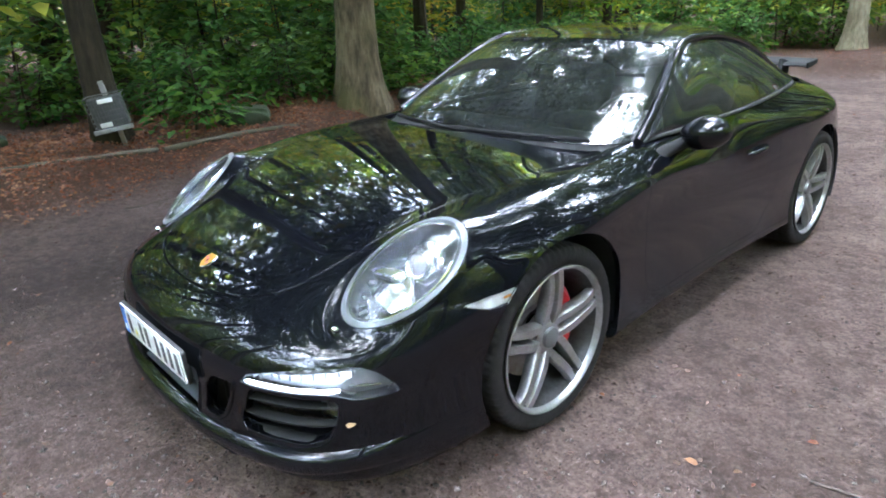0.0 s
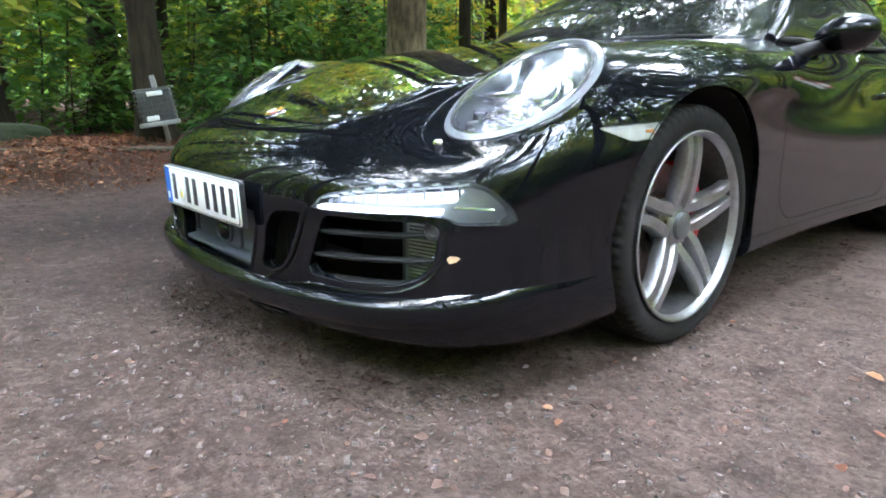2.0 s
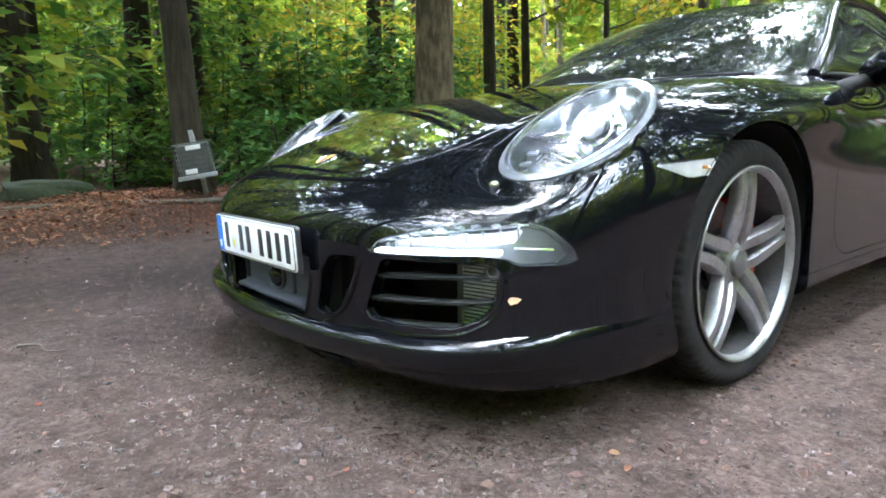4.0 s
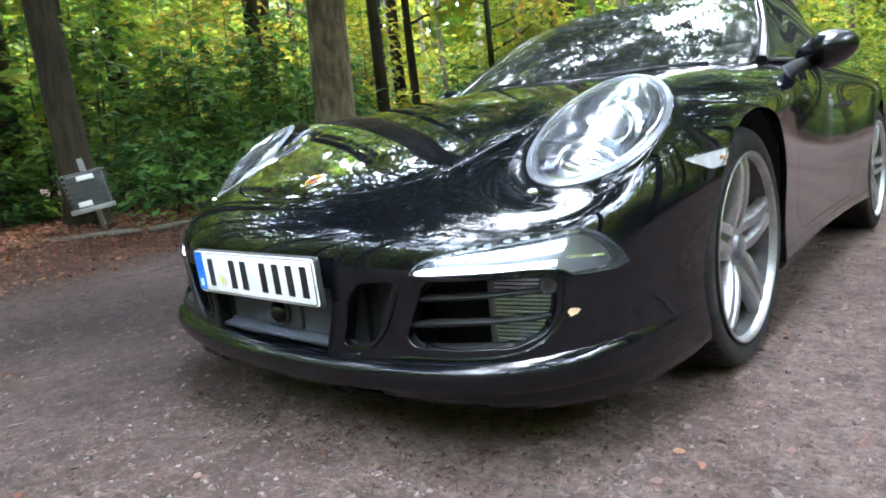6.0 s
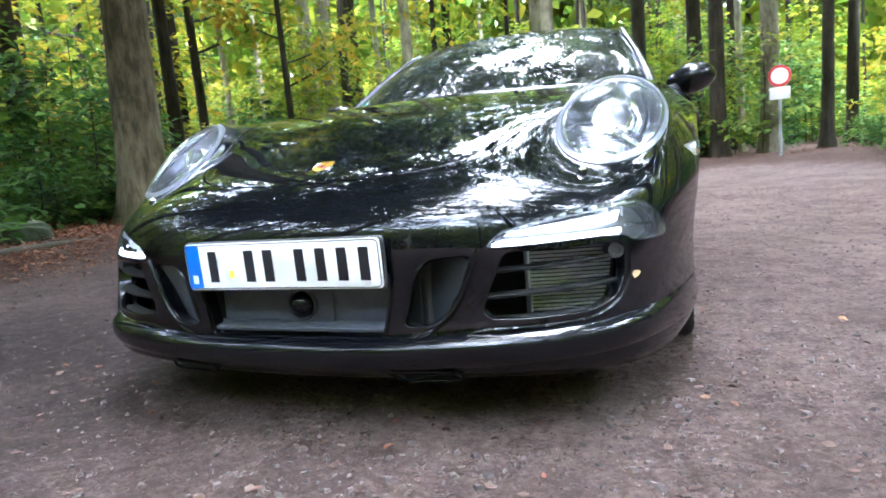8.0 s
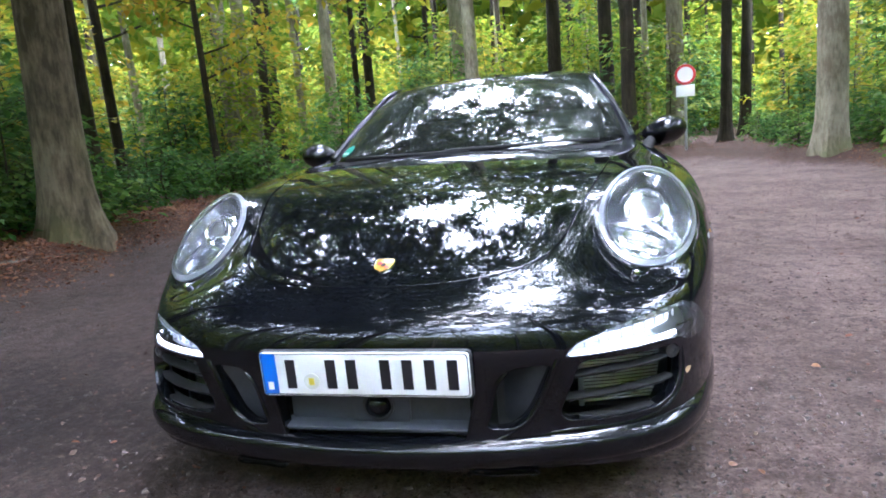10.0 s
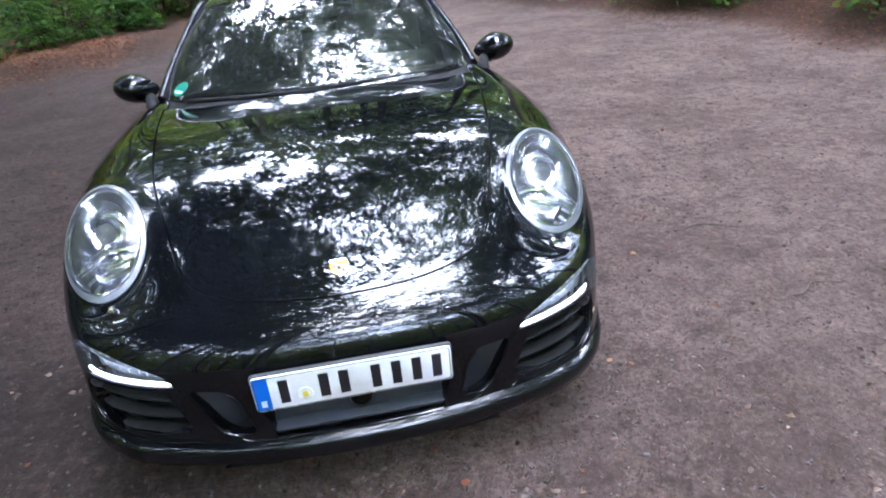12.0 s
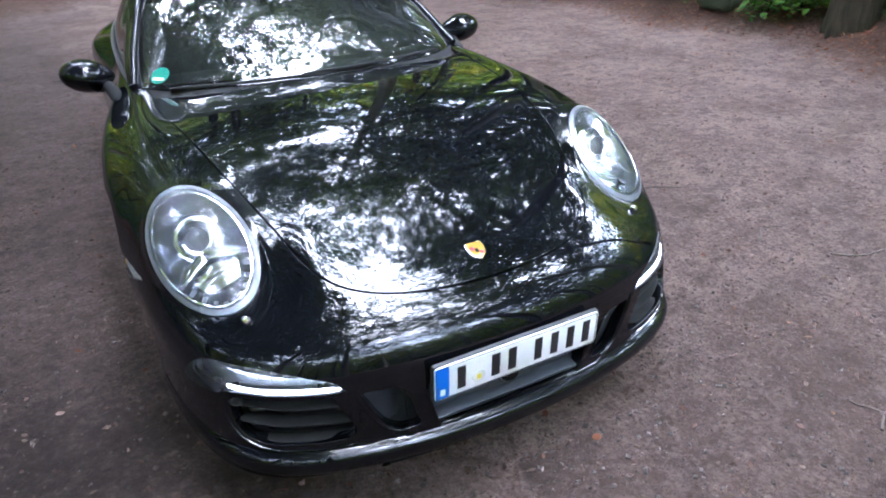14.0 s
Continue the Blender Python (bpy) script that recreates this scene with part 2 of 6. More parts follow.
MATT = material("matt_black", (0.008, 0.008, 0.008), rough=0.75, vary=(0.014, 0.014, 0.013), scale=16)
MATT.node_tree.nodes["Principled BSDF"].inputs["Specular IOR Level"].default_value = 0.2
GREY_PLASTIC = material("grey_plastic", (0.038, 0.043, 0.051), rough=0.45, vary=(0.054, 0.060, 0.070), scale=20)
RUBBER = material("tyre_rubber", (0.011, 0.010, 0.010), rough=0.8, ior=1.3, vary=(0.022, 0.019, 0.017), scale=22, bump=0.001, bump_scale=220)
ALLOY = material("silver_alloy", (0.37, 0.37, 0.38), rough=0.3, metal=0.85, vary=(0.27, 0.26, 0.25), scale=12, mottle=0.2)
CHROME = material("chrome", (0.8, 0.8, 0.82), rough=0.06, metal=1.0)
SATIN = material("satin_silver", (0.55, 0.56, 0.58), rough=0.28, metal=0.9)
STEEL = material("brake_steel", (0.3, 0.28, 0.27), rough=0.35, metal=0.9, vary=(0.2, 0.17, 0.15), scale=30)
RED = material("red_caliper", (0.45, 0.012, 0.015), rough=0.3, coat=0.5)
CABIN = material("cabin_trim", (0.012, 0.012, 0.013), rough=0.7, vary=(0.022, 0.021, 0.02), scale=15, bump=0.0008, bump_scale=300)
LEATHER = material("seat_leather", (0.02, 0.02, 0.021), rough=0.5, vary=(0.03, 0.03, 0.03), scale=18, bump=0.0008, bump_scale=260)
GLASS = glass_material("window_glass", (0.13, 0.16, 0.15), ior=1.75, dust=0.03, veil_colour=(0.30, 0.33, 0.31))
BARREL = material("rim_barrel", (0.045, 0.044, 0.043), rough=0.5, metal=0.2, vary=(0.02, 0.018, 0.016), scale=10, mottle=0.2)
LENS = glass_material("lamp_lens", (0.96, 0.97, 0.98), dust=0.045)
DRL_LENS = glass_material("light_cover", (0.96, 0.97, 0.98), dust=0.05)
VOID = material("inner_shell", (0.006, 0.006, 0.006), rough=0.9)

# ---- sports car: body surface ----
# Sections of the nose from the lip up to the cowl: at the centre line, between, and at the headlamp.
NOSE_Y = [0.045, 0.0, 0.018, 0.02, 0.015, 0.022, 0.068, 0.152, 0.31, 0.60, 1.0, 1.46]
NOSE_Z = [0.15, 0.178, 0.24, 0.33, 0.42, 0.488, 0.549, 0.60, 0.668, 0.738, 0.81, 0.885]
SWEEP1 = [0.012, 0.012, 0.012, 0.012, 0.012, 0.013, 0.014, 0.016, 0.016, 0.016, 0.016, 0.018]
SWEEP2 = [0.055, 0.052, 0.055, 0.056, 0.056, 0.058, 0.062, 0.072, 0.078, 0.066, 0.055, 0.065]
LIFT2 = [0, 0, 0, 0, 0, 0, 0.002, 0.008, 0.004, 0.004, 0.004, 0.0]
LAMP_IN = [(0.66, 0.168, 0.145), (0.665, 0.128, 0.175), (0.66, 0.143, 0.24), (0.655, 0.148, 0.33), (0.652, 0.153, 0.42), (0.65, 0.17, 0.485),
           (0.648, 0.218, 0.538), (0.645, 0.29, 0.577), (0.655, 0.42, 0.648), (0.69, 0.60, 0.768), (0.69, 0.98, 0.850), (0.665, 1.60, 0.880)]
LAMP_OUT = [(0.79, 0.33, 0.138), (0.795, 0.29, 0.17), (0.79, 0.285, 0.24), (0.787, 0.285, 0.33), (0.787, 0.292, 0.42), (0.787, 0.31, 0.485),
            (0.788, 0.345, 0.535), (0.79, 0.40, 0.573), (0.80, 0.48, 0.640), (0.808, 0.62, 0.740), (0.80, 0.94, 0.827), (0.705, 1.72, 0.885)]


def hood_z(x, y):
    """Height of the bonnet: a gentle crown that rises steeply at the nose and flattens towards the cowl."""
    v = y - 0.7
    return 0.8031 + v * (0.2758 + v * (-0.238 + v * (-0.0631 + 0.1303 * v))) + x * x * (-0.0582 + v * (0.0106 - 0.0866 * v) + 0.034 * x * x)


# Flanks: stations along the car, half width, and how far the waist runs back.
STATION = [0.62, 1.025, 1.45, 2.0, 2.5, 3.0, 3.475, 3.9]
HALF = [0.896, 0.906, 0.882, 0.862, 0.853, 0.862, 0.868, 0.795]
LEAN = [0.0, 0.0, 0.06, 0.2, 0.22, 0.12, 0.04, 0.03]
WAIST = [(0.722, 1.86, 0.884), (0.730, 2.02, 0.886), (0.733, 2.2, 0.889), (0.732, 2.45, 0.894), (0.728, 2.75, 0.902), (0.708, 3.05, 0.915),
         (0.665, 3.4, 0.92), (0.59, 3.72, 0.918)]
SILL = [0.14, 0.17, 0.195, 0.2, 0.2, 0.2, 0.2, 0.2]
LEVEL = [0.14, 0.18, 0.25, 0.335, 0.425, 0.505, 0.578, 0.648, 0.712, 0.775, 0.836]
TUCK = [0.05, 0.014, 0.018, 0.022, 0.016, 0.006, 0.0, 0.001, 0.006, 0.017, 0.052]
TAIL = [(0.64, 4.22), (0.39, 4.40), (0.0, 4.45)]
TAIL_TOP = [(0.46, 3.98, 0.905), (0.26, 4.10, 0.905), (0.0, 4.14, 0.905)]

cols = []
for xs, sweep, lift in ((0.0, None, None), (0.25, SWEEP1, None), (0.475, SWEEP2, LIFT2)):
    col = []
    for i, (y, z) in enumerate(zip(NOSE_Y, NOSE_Z)):
        y += sweep[i] if sweep else 0
        col.append((xs, y, hood_z(xs, y) if i > 7 else z + (lift[i] if lift else 0)))
    cols.append(col)
cols += [LAMP_IN, LAMP_OUT]
for y, w, top, low, lean in zip(STATION, HALF, WAIST, SILL, LEAN):
    col = []
    for i, (z, d) in enumerate(zip(LEVEL, TUCK)):
        k = max(0, (i - 5) / 6) ** 2.2
        d = d * (0.4 if y > 2.4 and i > 6 else 1) + lean / 0.2 * float(np.interp(z, [0.4, 0.58, 0.712, 0.775, 0.836], [0, 0.015, 0.034, 0.038, 0.030]))
        col.append((w - d + k * (0.35 if y < 2.4 else 0.12) * (top[0] - w) * (i > 9), y + k * (top[1] - y), max(z, low + 0.022 * i if i < 2 else 0.03 + low if i == 2 else z)))
    cols.append(col + [top])
for (x, y), top in zip(TAIL, TAIL_TOP):
    cols.append([(x * (0.94 if i < 2 else 1) * (1 - 0.02 * max(0, i - 7)), y - 0.05 * (i < 2) + max(0, (i - 6) / 5) ** 2 * (top[1] - y), z) for i, z in enumerate(LEVEL)] + [top])
NU, NV = 240, 150
half = sheet(np.array(cols).transpose(1, 0, 2), NU, NV)


def relax(g, times):
    """Evens out a surface grid; its outer rows stay."""
    flip = np.array([-1, 1, 1.0])
    for _ in range(times):
        e = np.concatenate([g[:, 1:2] * flip, g, g[:, -2:-1] * flip], 1)
        g = g + 0.25 * (e[:, :-2] + e[:, 2:] - 2 * g)
        g[1:-1] = g[1:-1] + 0.25 * (g[:-2] + g[2:] - 2 * g[1:-1])
    return g


soft = relax(half, 170)
half = soft + relax(half - soft, 170)
# The bonnet itself keeps its plain crown; it eases into the fenders past its shut line.
ease = lambda a: np.clip(a, 0, 1) ** 2 * (3 - 2 * np.clip(a, 0, 1))
hx, hy = half[..., 0], half[..., 1]
shut = np.interp(hy, [0.142, 0.185, 0.25, 0.345, 0.46, 0.66, 1.06, 1.42], [0.15, 0.29, 0.40, 0.458, 0.49, 0.55, 0.622, 0.672])
hold = ease((shut + 0.08 - hx) / 0.11) * ease((hy - 0.17) / 0.2) * ease((1.62 - hy) / 0.12) * (half[..., 2] > 0.5)
half[..., 2] += hold * (hood_z(hx, hy) - half[..., 2])
half = relax(half, 14)
# domed headlamps: an oval rim in its own plane, the lens rising from it
LAMP_C = np.array([0.693, 0.517, 0.7005])
LAMP_U, LAMP_S = np.array([0.197, 0.839, 0.508]), np.array([0.954, -0.045, -0.297])
LAMP_U /= np.linalg.norm(LAMP_U)
LAMP_S = LAMP_S - LAMP_U * (LAMP_S @ LAMP_U)
LAMP_S /= np.linalg.norm(LAMP_S)
LAMP_N = np.cross(LAMP_S, LAMP_U)
LAMP_A, LAMP_B = 0.1335, 0.2229
rel = half - LAMP_C
ls, lu, ln_ = rel @ LAMP_S / LAMP_A, rel @ LAMP_U / LAMP_B, rel @ LAMP_N
lr = np.hypot(ls, lu)
twist = (-0.0047 * (ls ** 2 - lu ** 2) - 0.0088 * ls * lu) / np.maximum(lr, 1) ** 2
goal = twist + np.where(lr < 1, 0.046 * (1 - lr ** 2), -0.06 * (lr - 1))
half = half + (ease((1.5 - lr) / 0.5) * (np.abs(ln_) < 0.16) * (goal - ln_))[..., None] * LAMP_N
half = relax(half, 3)
calm = (ease((lr - 1.02) / 0.12) * ease((2.1 - lr) / 0.5) * (np.abs(ln_) < 0.2))[..., None]
half = half + calm * (relax(half, 26) - half)
half[:, 0, 0] = half[:, -1, 0] = 0
right = half[:, 1:-1][:, ::-1] * np.array([-1, 1, 1.0])
ring = np.concatenate([half, right], 1)
bv = ring.reshape(-1, 3)
bt = grid_tris(NV, ring.shape[1], wrap=True)
BODY = (bv, vert_normals(bv, bt), bt)

coarse = ring.reshape(NV, -1, 3)[::3, ::3]
cv = coarse.reshape(-1, 3)
ct = grid_tris(*coarse.shape[:2], wrap=True)
CORE = (cv, vert_normals(cv, ct), ct)

# ---- sports car: panels cut from the body surface ----
car = tagged(new("sports_car"), label="black sports coupe with silver wheels parked on the dirt clearing", category="car")
V = lambda m: m[0]
AX = lambda m: np.abs(m[0][:, 0])
FRONT_AXLE, REAR_AXLE, HUB_Z = 1.025, 3.475, 0.335


def lamp_uv(v):
    p = np.stack([np.abs(v[:, 0]), v[:, 1], v[:, 2]], 1) - LAMP_C
    return p @ LAMP_S, p @ LAMP_U, p @ LAMP_N


def f_lamp(m, grow=1.0, shift=0.0):
    s, u, n = lamp_uv(V(m))
    r = np.sqrt((s / (LAMP_A * grow)) ** 2 + ((u + shift) / (LAMP_B * grow)) ** 2)
    return np.where(np.abs(n) < 0.13, (r - 1) * 0.16, 1.0)


def f_poly(m, i, j, poly, ok):
    """Field of an outline in two of the coordinates (x taken as half width), outside where ok is false."""
    p = np.stack([AX(m) if i == 0 else V(m)[:, i], V(m)[:, j]], 1)
    return np.where(ok, sd_poly(p, poly), 1.0)


HOOD_EDGE = [(0, 0.142), (0.15, 0.152), (0.29, 0.185), (0.40, 0.25), (0.458, 0.345), (0.49, 0.46), (0.55, 0.66), (0.592, 0.87), (0.622, 1.06), (0.652, 1.25), (0.672, 1.42), (0.68, 1.55)]
hood_line = curve_pts(HOOD_EDGE, 60)
HOOD = [tuple(p) for p in hood_line] + [(0.668, 1.548), (0.6, 1.52), (0.45, 1.468), (0.25, 1.432), (0.0, 1.419), (-0.05, 1.419), (-0.05, 0.142)]
DRL = rounded([(0.466, 0.434), (0.497, 0.465), (0.58, 0.489), (0.66, 0.504), (0.758, 0.508), (0.788, 0.489), (0.810, 0.453), (0.818, 0.421), (0.808, 0.413),
               (0.757, 0.416), (0.742, 0.432), (0.70, 0.438), (0.53, 0.434)], 0.012)
INTAKE = rounded([(0.502, 0.424), (0.450, 0.30), (0.468, 0.279), (0.56, 0.276), (0.675, 0.281), (0.722, 0.304), (0.737, 0.35), (0.738, 0.405), (0.726, 0.424)], 0.016)
DUCT = rounded([(0.277, 0.268), (0.308, 0.372), (0.34, 0.419), (0.442, 0.424), (0.405, 0.335), (0.378, 0.292), (0.340, 0.268)], 0.02)
MOUTH = rounded([(-0.3, 0.241), (0.232, 0.243), (0.262, 0.365), (0.262, 0.41), (-0.3, 0.41)], 0.012)
MARKER = rounded([(0.575, 0.617), (0.80, 0.628), (0.80, 0.602), (0.745, 0.589), (0.68, 0.583)], 0.012)
DOOR = rounded([(1.74, 0.95), (1.565, 0.80), (1.54, 0.70), (1.56, 0.5), (1.62, 0.33), (1.70, 0.282), (2.70, 0.282), (2.84, 0.42), (2.88, 0.7), (2.87, 0.97)], 0.05)


def f_arch(m, grow=0.0):
    y, z = V(m)[:, 1], V(m)[:, 2]
    f = np.minimum(np.hypot(y - FRONT_AXLE, z - HUB_Z) - 0.383, np.hypot(y - REAR_AXLE, z - HUB_Z) - 0.378) - grow
    return np.where(AX(m) > 0.55, f, 1.0)


def f_hood(m):
    return f_poly(m, 0, 1, HOOD, (V(m)[:, 1] > 0.1) & (V(m)[:, 2] > 0.5))


def f_bumper(m):
    x, y, z = AX(m), V(m)[:, 1], V(m)[:, 2]
    f = np.where(x < 0.62, 0.335 + (x - 0.458) * 0.52 - y, 0.624 - z)
    return np.minimum(f, 1.02 - y)


def nose(m):
    return V(m)[:, 1] < 0.5


shell = clip(BODY, f_arch(BODY))
lamp_zone = clip(shell, 0.03 - f_lamp(shell))
trim_zone = clip(clip(shell, -f_lamp(shell, 1.04, 0.048)), f_lamp(clip(shell, -f_lamp(shell, 1.04, 0.048))) - 0.001)
rest = clip(shell, f_lamp(shell) - 0.001)
rest = clip(rest, f_lamp(rest, 1.04, 0.048) - 0.0025)
hood = clip(rest, -f_hood(rest) - 0.004)
rest = clip(rest, f_hood(rest) - 0.004)
scuttle = lambda m: f_poly(m, 0, 1, [(-0.05, 1.36), (0.45, 1.42), (0.667, 1.53), (0.70, 1.80), (-0.05, 1.80)], V(m)[:, 2] > 0.7)
rest = clip(rest, scuttle(rest))
mk = lambda m: f_poly(m, 1, 2, MARKER, AX(m) > 0.7)
marker = clip(rest, -mk(rest))
rest = clip(rest, mk(rest) - 0.002)
bumper = clip(rest, f_bumper(rest) - 0.0012)
rest = clip(rest, -f_bumper(rest) - 0.0012)
holes = {}
for key, poly in (("drl", DRL), ("intake", INTAKE), ("duct", DUCT), ("mouth", MOUTH)):
    f = f_poly(bumper, 0, 2, poly, nose(bumper))
    holes[key] = clip(bumper, -f)
    bumper = clip(bumper, f - (0.0015 if key == "drl" else 0))
dr = lambda m: f_poly(m, 1, 2, DOOR, AX(m) > 0.6)
doors = clip(rest, -dr(rest) - 0.002)
rest = clip(rest, dr(rest) - 0.002)
sillf = lambda m: np.minimum(0.258 - V(m)[:, 2], np.minimum(V(m)[:, 1] - 1.2, 3.3 - V(m)[:, 1]))
sills = clip(rest, sillf(rest) - 0.0015)
rest = clip(rest, -sillf(rest) - 0.0015)
fender = clip(rest, 1.60 - V(rest)[:, 1])
quarter = clip(rest, V(rest)[:, 1] - 1.602)


def halves(m):
    return clip(m, V(m)[:, 0]), clip(m, -V(m)[:, 0])


def offset(m, d):
    return m[0] + d * m[1], m[1], m[2]


add("hood", mesh_from("hood", hood, 0.02, 0.003), PAINT, car, "black gloss bonnet reflecting the canopy")
front_bumper = add("front_bumper", mesh_from("front_bumper", bumper, 0.035, 0.003), PAINT, car)
for h in halves(fender):
    add("fender", mesh_from("fender", h, 0.02, 0.0015), PAINT, car)
for h in halves(doors):
    door = add("door", mesh_from("door", h, 0.02, 0.0015), PAINT, car)
    s = 1 if h[0][:, 0].mean() > 0 else -1
    hx_ = abs(h[0][np.hypot(h[0][:, 1] - 2.64, h[0][:, 2] - 0.706).argmin(), 0])
    bm = bmesh.new()
    tube([(s * (hx_ + o), y, z) for o, y, z in ((-0.012, 2.55, 0.700), (0.018, 2.585, 0.706), (0.021, 2.69, 0.712), (-0.008, 2.74, 0.714))], [0.012, 0.013, 0.013, 0.011], 10, bm)
    part("door_handle", bm, PAINT, door)
for h in halves(sills):
    add("sill", mesh_from("sill", h, 0.03, 0.002), PAINT, car)
for h in halves(quarter):
    add("rear_quarter", mesh_from("rear_quarter", h, 0.015), PAINT, car)
for h in halves(marker):
    side_marker = add("side_marker", mesh_from("side_marker", offset(h, 0.002), 0.01), LENS, car, "clear side marker lens")
    add("reflector", mesh_from("reflector", offset(h, -0.008), 0), material("marker_white", (0.86, 0.86, 0.84), 0.3, 0.25, vary=(0.6, 0.58, 0.54), scale=30), side_marker)
    i = np.hypot(h[0][:, 1] - 0.735, h[0][:, 2] - 0.608).argmin()
    c = h[0][i] - 0.004 * h[1][i]
    part("amber_bulb", box_bm(0.004, 0.03, 0.008, 0.002, 2, m=Matrix.Translation(c)), material("amber_glow_glass", (0.75, 0.33, 0.06), 0.25), side_marker, "small amber bulb")
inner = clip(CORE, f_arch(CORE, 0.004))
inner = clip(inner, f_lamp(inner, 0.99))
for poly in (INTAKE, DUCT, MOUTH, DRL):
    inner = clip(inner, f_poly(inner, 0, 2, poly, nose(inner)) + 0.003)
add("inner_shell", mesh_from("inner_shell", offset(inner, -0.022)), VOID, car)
deep = clip(BODY, np.minimum(0.55 - V(BODY)[:, 1], 0.53 - V(BODY)[:, 2]))
behind = clip(CORE, np.minimum(0.55 - V(CORE)[:, 1], 0.53 - V(CORE)[:, 2]))
behind = clip(behind, f_poly(behind, 0, 2, INTAKE, nose(behind)) - 0.03)
add("bumper_core", mesh_from("bumper_core", offset(behind, -0.085)), PLASTIC, car)

# wheel housings
for y, w, xh in ((FRONT_AXLE, 0.26, 0.745), (REAR_AXLE, 0.30, 0.695)):
    for s in (-1, 1):
        bm = lathe([(0.02, -w / 2 - 0.06), (0.39, -w / 2 - 0.06), (0.393, w / 2 - 0.012)], 56, m=pose(s * xh, y, HUB_Z, 0, 90 * s, 0))
        bmesh.ops.bisect_plane(bm, geom=list(bm.verts) + list(bm.edges) + list(bm.faces), plane_co=(0, 0, 0.21), plane_no=(0, 0, -1), clear_outer=True)
        part("wheel_housing", bm, VOID, car)

# ---- lamps ----
REFLECTOR = material("lamp_reflector", (0.95, 0.96, 0.98), rough=0.09, metal=1.0)
BEZEL = material("lamp_bezel", (0.17, 0.178, 0.19), rough=0.3, metal=0.5, vary=(0.14, 0.148, 0.16), scale=14)
LED = emitting("led_white", (0.9, 0.95, 1.0), 0.22)
LED_DIM = material("led_cell", (0.2, 0.205, 0.215), rough=0.4, metal=0.5)
BULB = glass_material("projector_glass", (0.75, 0.8, 0.85), ior=1.9)
for idx, h in enumerate(halves(lamp_zone)):
    s = 1 if idx == 0 else -1
    flip = Matrix.Diagonal((s, 1, 1, 1))
    lens_m = clip(h, -f_lamp(h, 0.915))
    ring_m = clip(clip(h, -f_lamp(h, 0.985)), f_lamp(clip(h, -f_lamp(h, 0.985)), 0.915))
    lamp = add("headlamp", mesh_from("headlamp", offset(ring_m, 0.001), 0.012, 0.002), BEZEL, car, "oval headlamp with satin silver bezel")
    add("lens", mesh_from("lens", offset(lens_m, 0.0015)), LENS, lamp, "clear domed lens")
    base = Matrix(((LAMP_S[0], LAMP_U[0], LAMP_N[0], LAMP_C[0]), (LAMP_S[1], LAMP_U[1], LAMP_N[1], LAMP_C[1]), (LAMP_S[2], LAMP_U[2], LAMP_N[2], LAMP_C[2]), (0, 0, 0, 1)))
    L = flip @ base
    # bowl
    bm = bmesh.new()
    rings = []
    for r, d in ((0.99, -0.006), (0.90, -0.008), (0.87, -0.03), (0.8, -0.055), (0.55, -0.075), (0.02, -0.08)):
        rings.append([bm.verts.new(L @ Vector((LAMP_A * r * math.cos(a), LAMP_B * r * math.sin(a), d - 0.02 * (1 - r)))) for a in (k / 48 * 2 * math.pi for k in range(48))])
    for p, q in zip(rings, rings[1:]):
        for k in range(48):
            bm.faces.new((p[k], p[(k + 1) % 48], q[(k + 1) % 48], q[k]))
    part("bowl", bm, material("bowl_grey", (0.22, 0.235, 0.265), rough=0.12, metal=0.9, vary=(0.13, 0.14, 0.16), scale=25), lamp)
    fwd = L @ Vector((0.0, 0.05, -0.03))
    aim = look(fwd, fwd + Vector((s * 0.14, -1, 0.40)))
    back = aim @ pose(0, 0, 0, 180, 0, 0)
    part("projector_ring", lathe([(0.040, -0.04), (0.046, 0.0), (0.046, 0.012), (0.042, 0.018), (0.033, 0.014), (0.030, 0.004), (0.029, -0.03)], 40, m=back), REFLECTOR, lamp, "chrome projector ring")
    part("projector_lens", lathe([(0.029, 0.0), (0.025, 0.010), (0.016, 0.018), (0.006, 0.021), (0.0, 0.0215)], 32, m=back), BULB, lamp)
    part("projector_shade", lathe([(0.032, -0.022), (0.012, -0.026), (0.0, -0.026)], 32, m=back), STEEL, lamp)
    part("outer_ring", lathe([(0.066, -0.05), (0.070, -0.020), (0.064, -0.012), (0.052, -0.016), (0.048, -0.05)], 40, m=back), REFLECTOR, lamp)
    # two pointed wings meet under the projector
    for w in (-1, 1):
        blade = [(0.008 * w, 0.004), (0.05 * w, -0.012), (0.085 * w, -0.036), (0.114 * w, -0.072), (0.078 * w, -0.058), (0.045 * w, -0.040), (0.008 * w, -0.026)]
        bm = prism(blade if w > 0 else blade[::-1], 0.014, m=L @ Matrix.Translation((0, 0, -0.030)), bevel=0.004)
        part("lamp_wing", bm, REFLECTOR, lamp, "polished wing-shaped reflector")
    bm = prism(rounded([(-0.05, -0.112), (0.05, -0.112), (0.070, -0.048), (0.0, -0.030), (-0.070, -0.048)], 0.014), 0.02, m=L @ Matrix.Translation((0, 0, -0.066)), bevel=0.006)
    for k in range(3):
        box_bm(0.105 - 0.012 * k, 0.004, 0.012, 0.001, 1, bm, L @ Matrix.Translation((0, -0.058 - 0.016 * k, -0.042)))
    part("lower_reflector", bm, REFLECTOR, lamp)
    rim_line = [L @ Vector((LAMP_A * 0.86 * math.cos(a), LAMP_B * 0.86 * math.sin(a), 0.004)) for a in (k / 64 * 2 * math.pi for k in range(65))]
    part("inner_rim", tube(rim_line, 0.0042, 8), REFLECTOR, lamp, "thin bright inner rim")
    bm = bmesh.new()
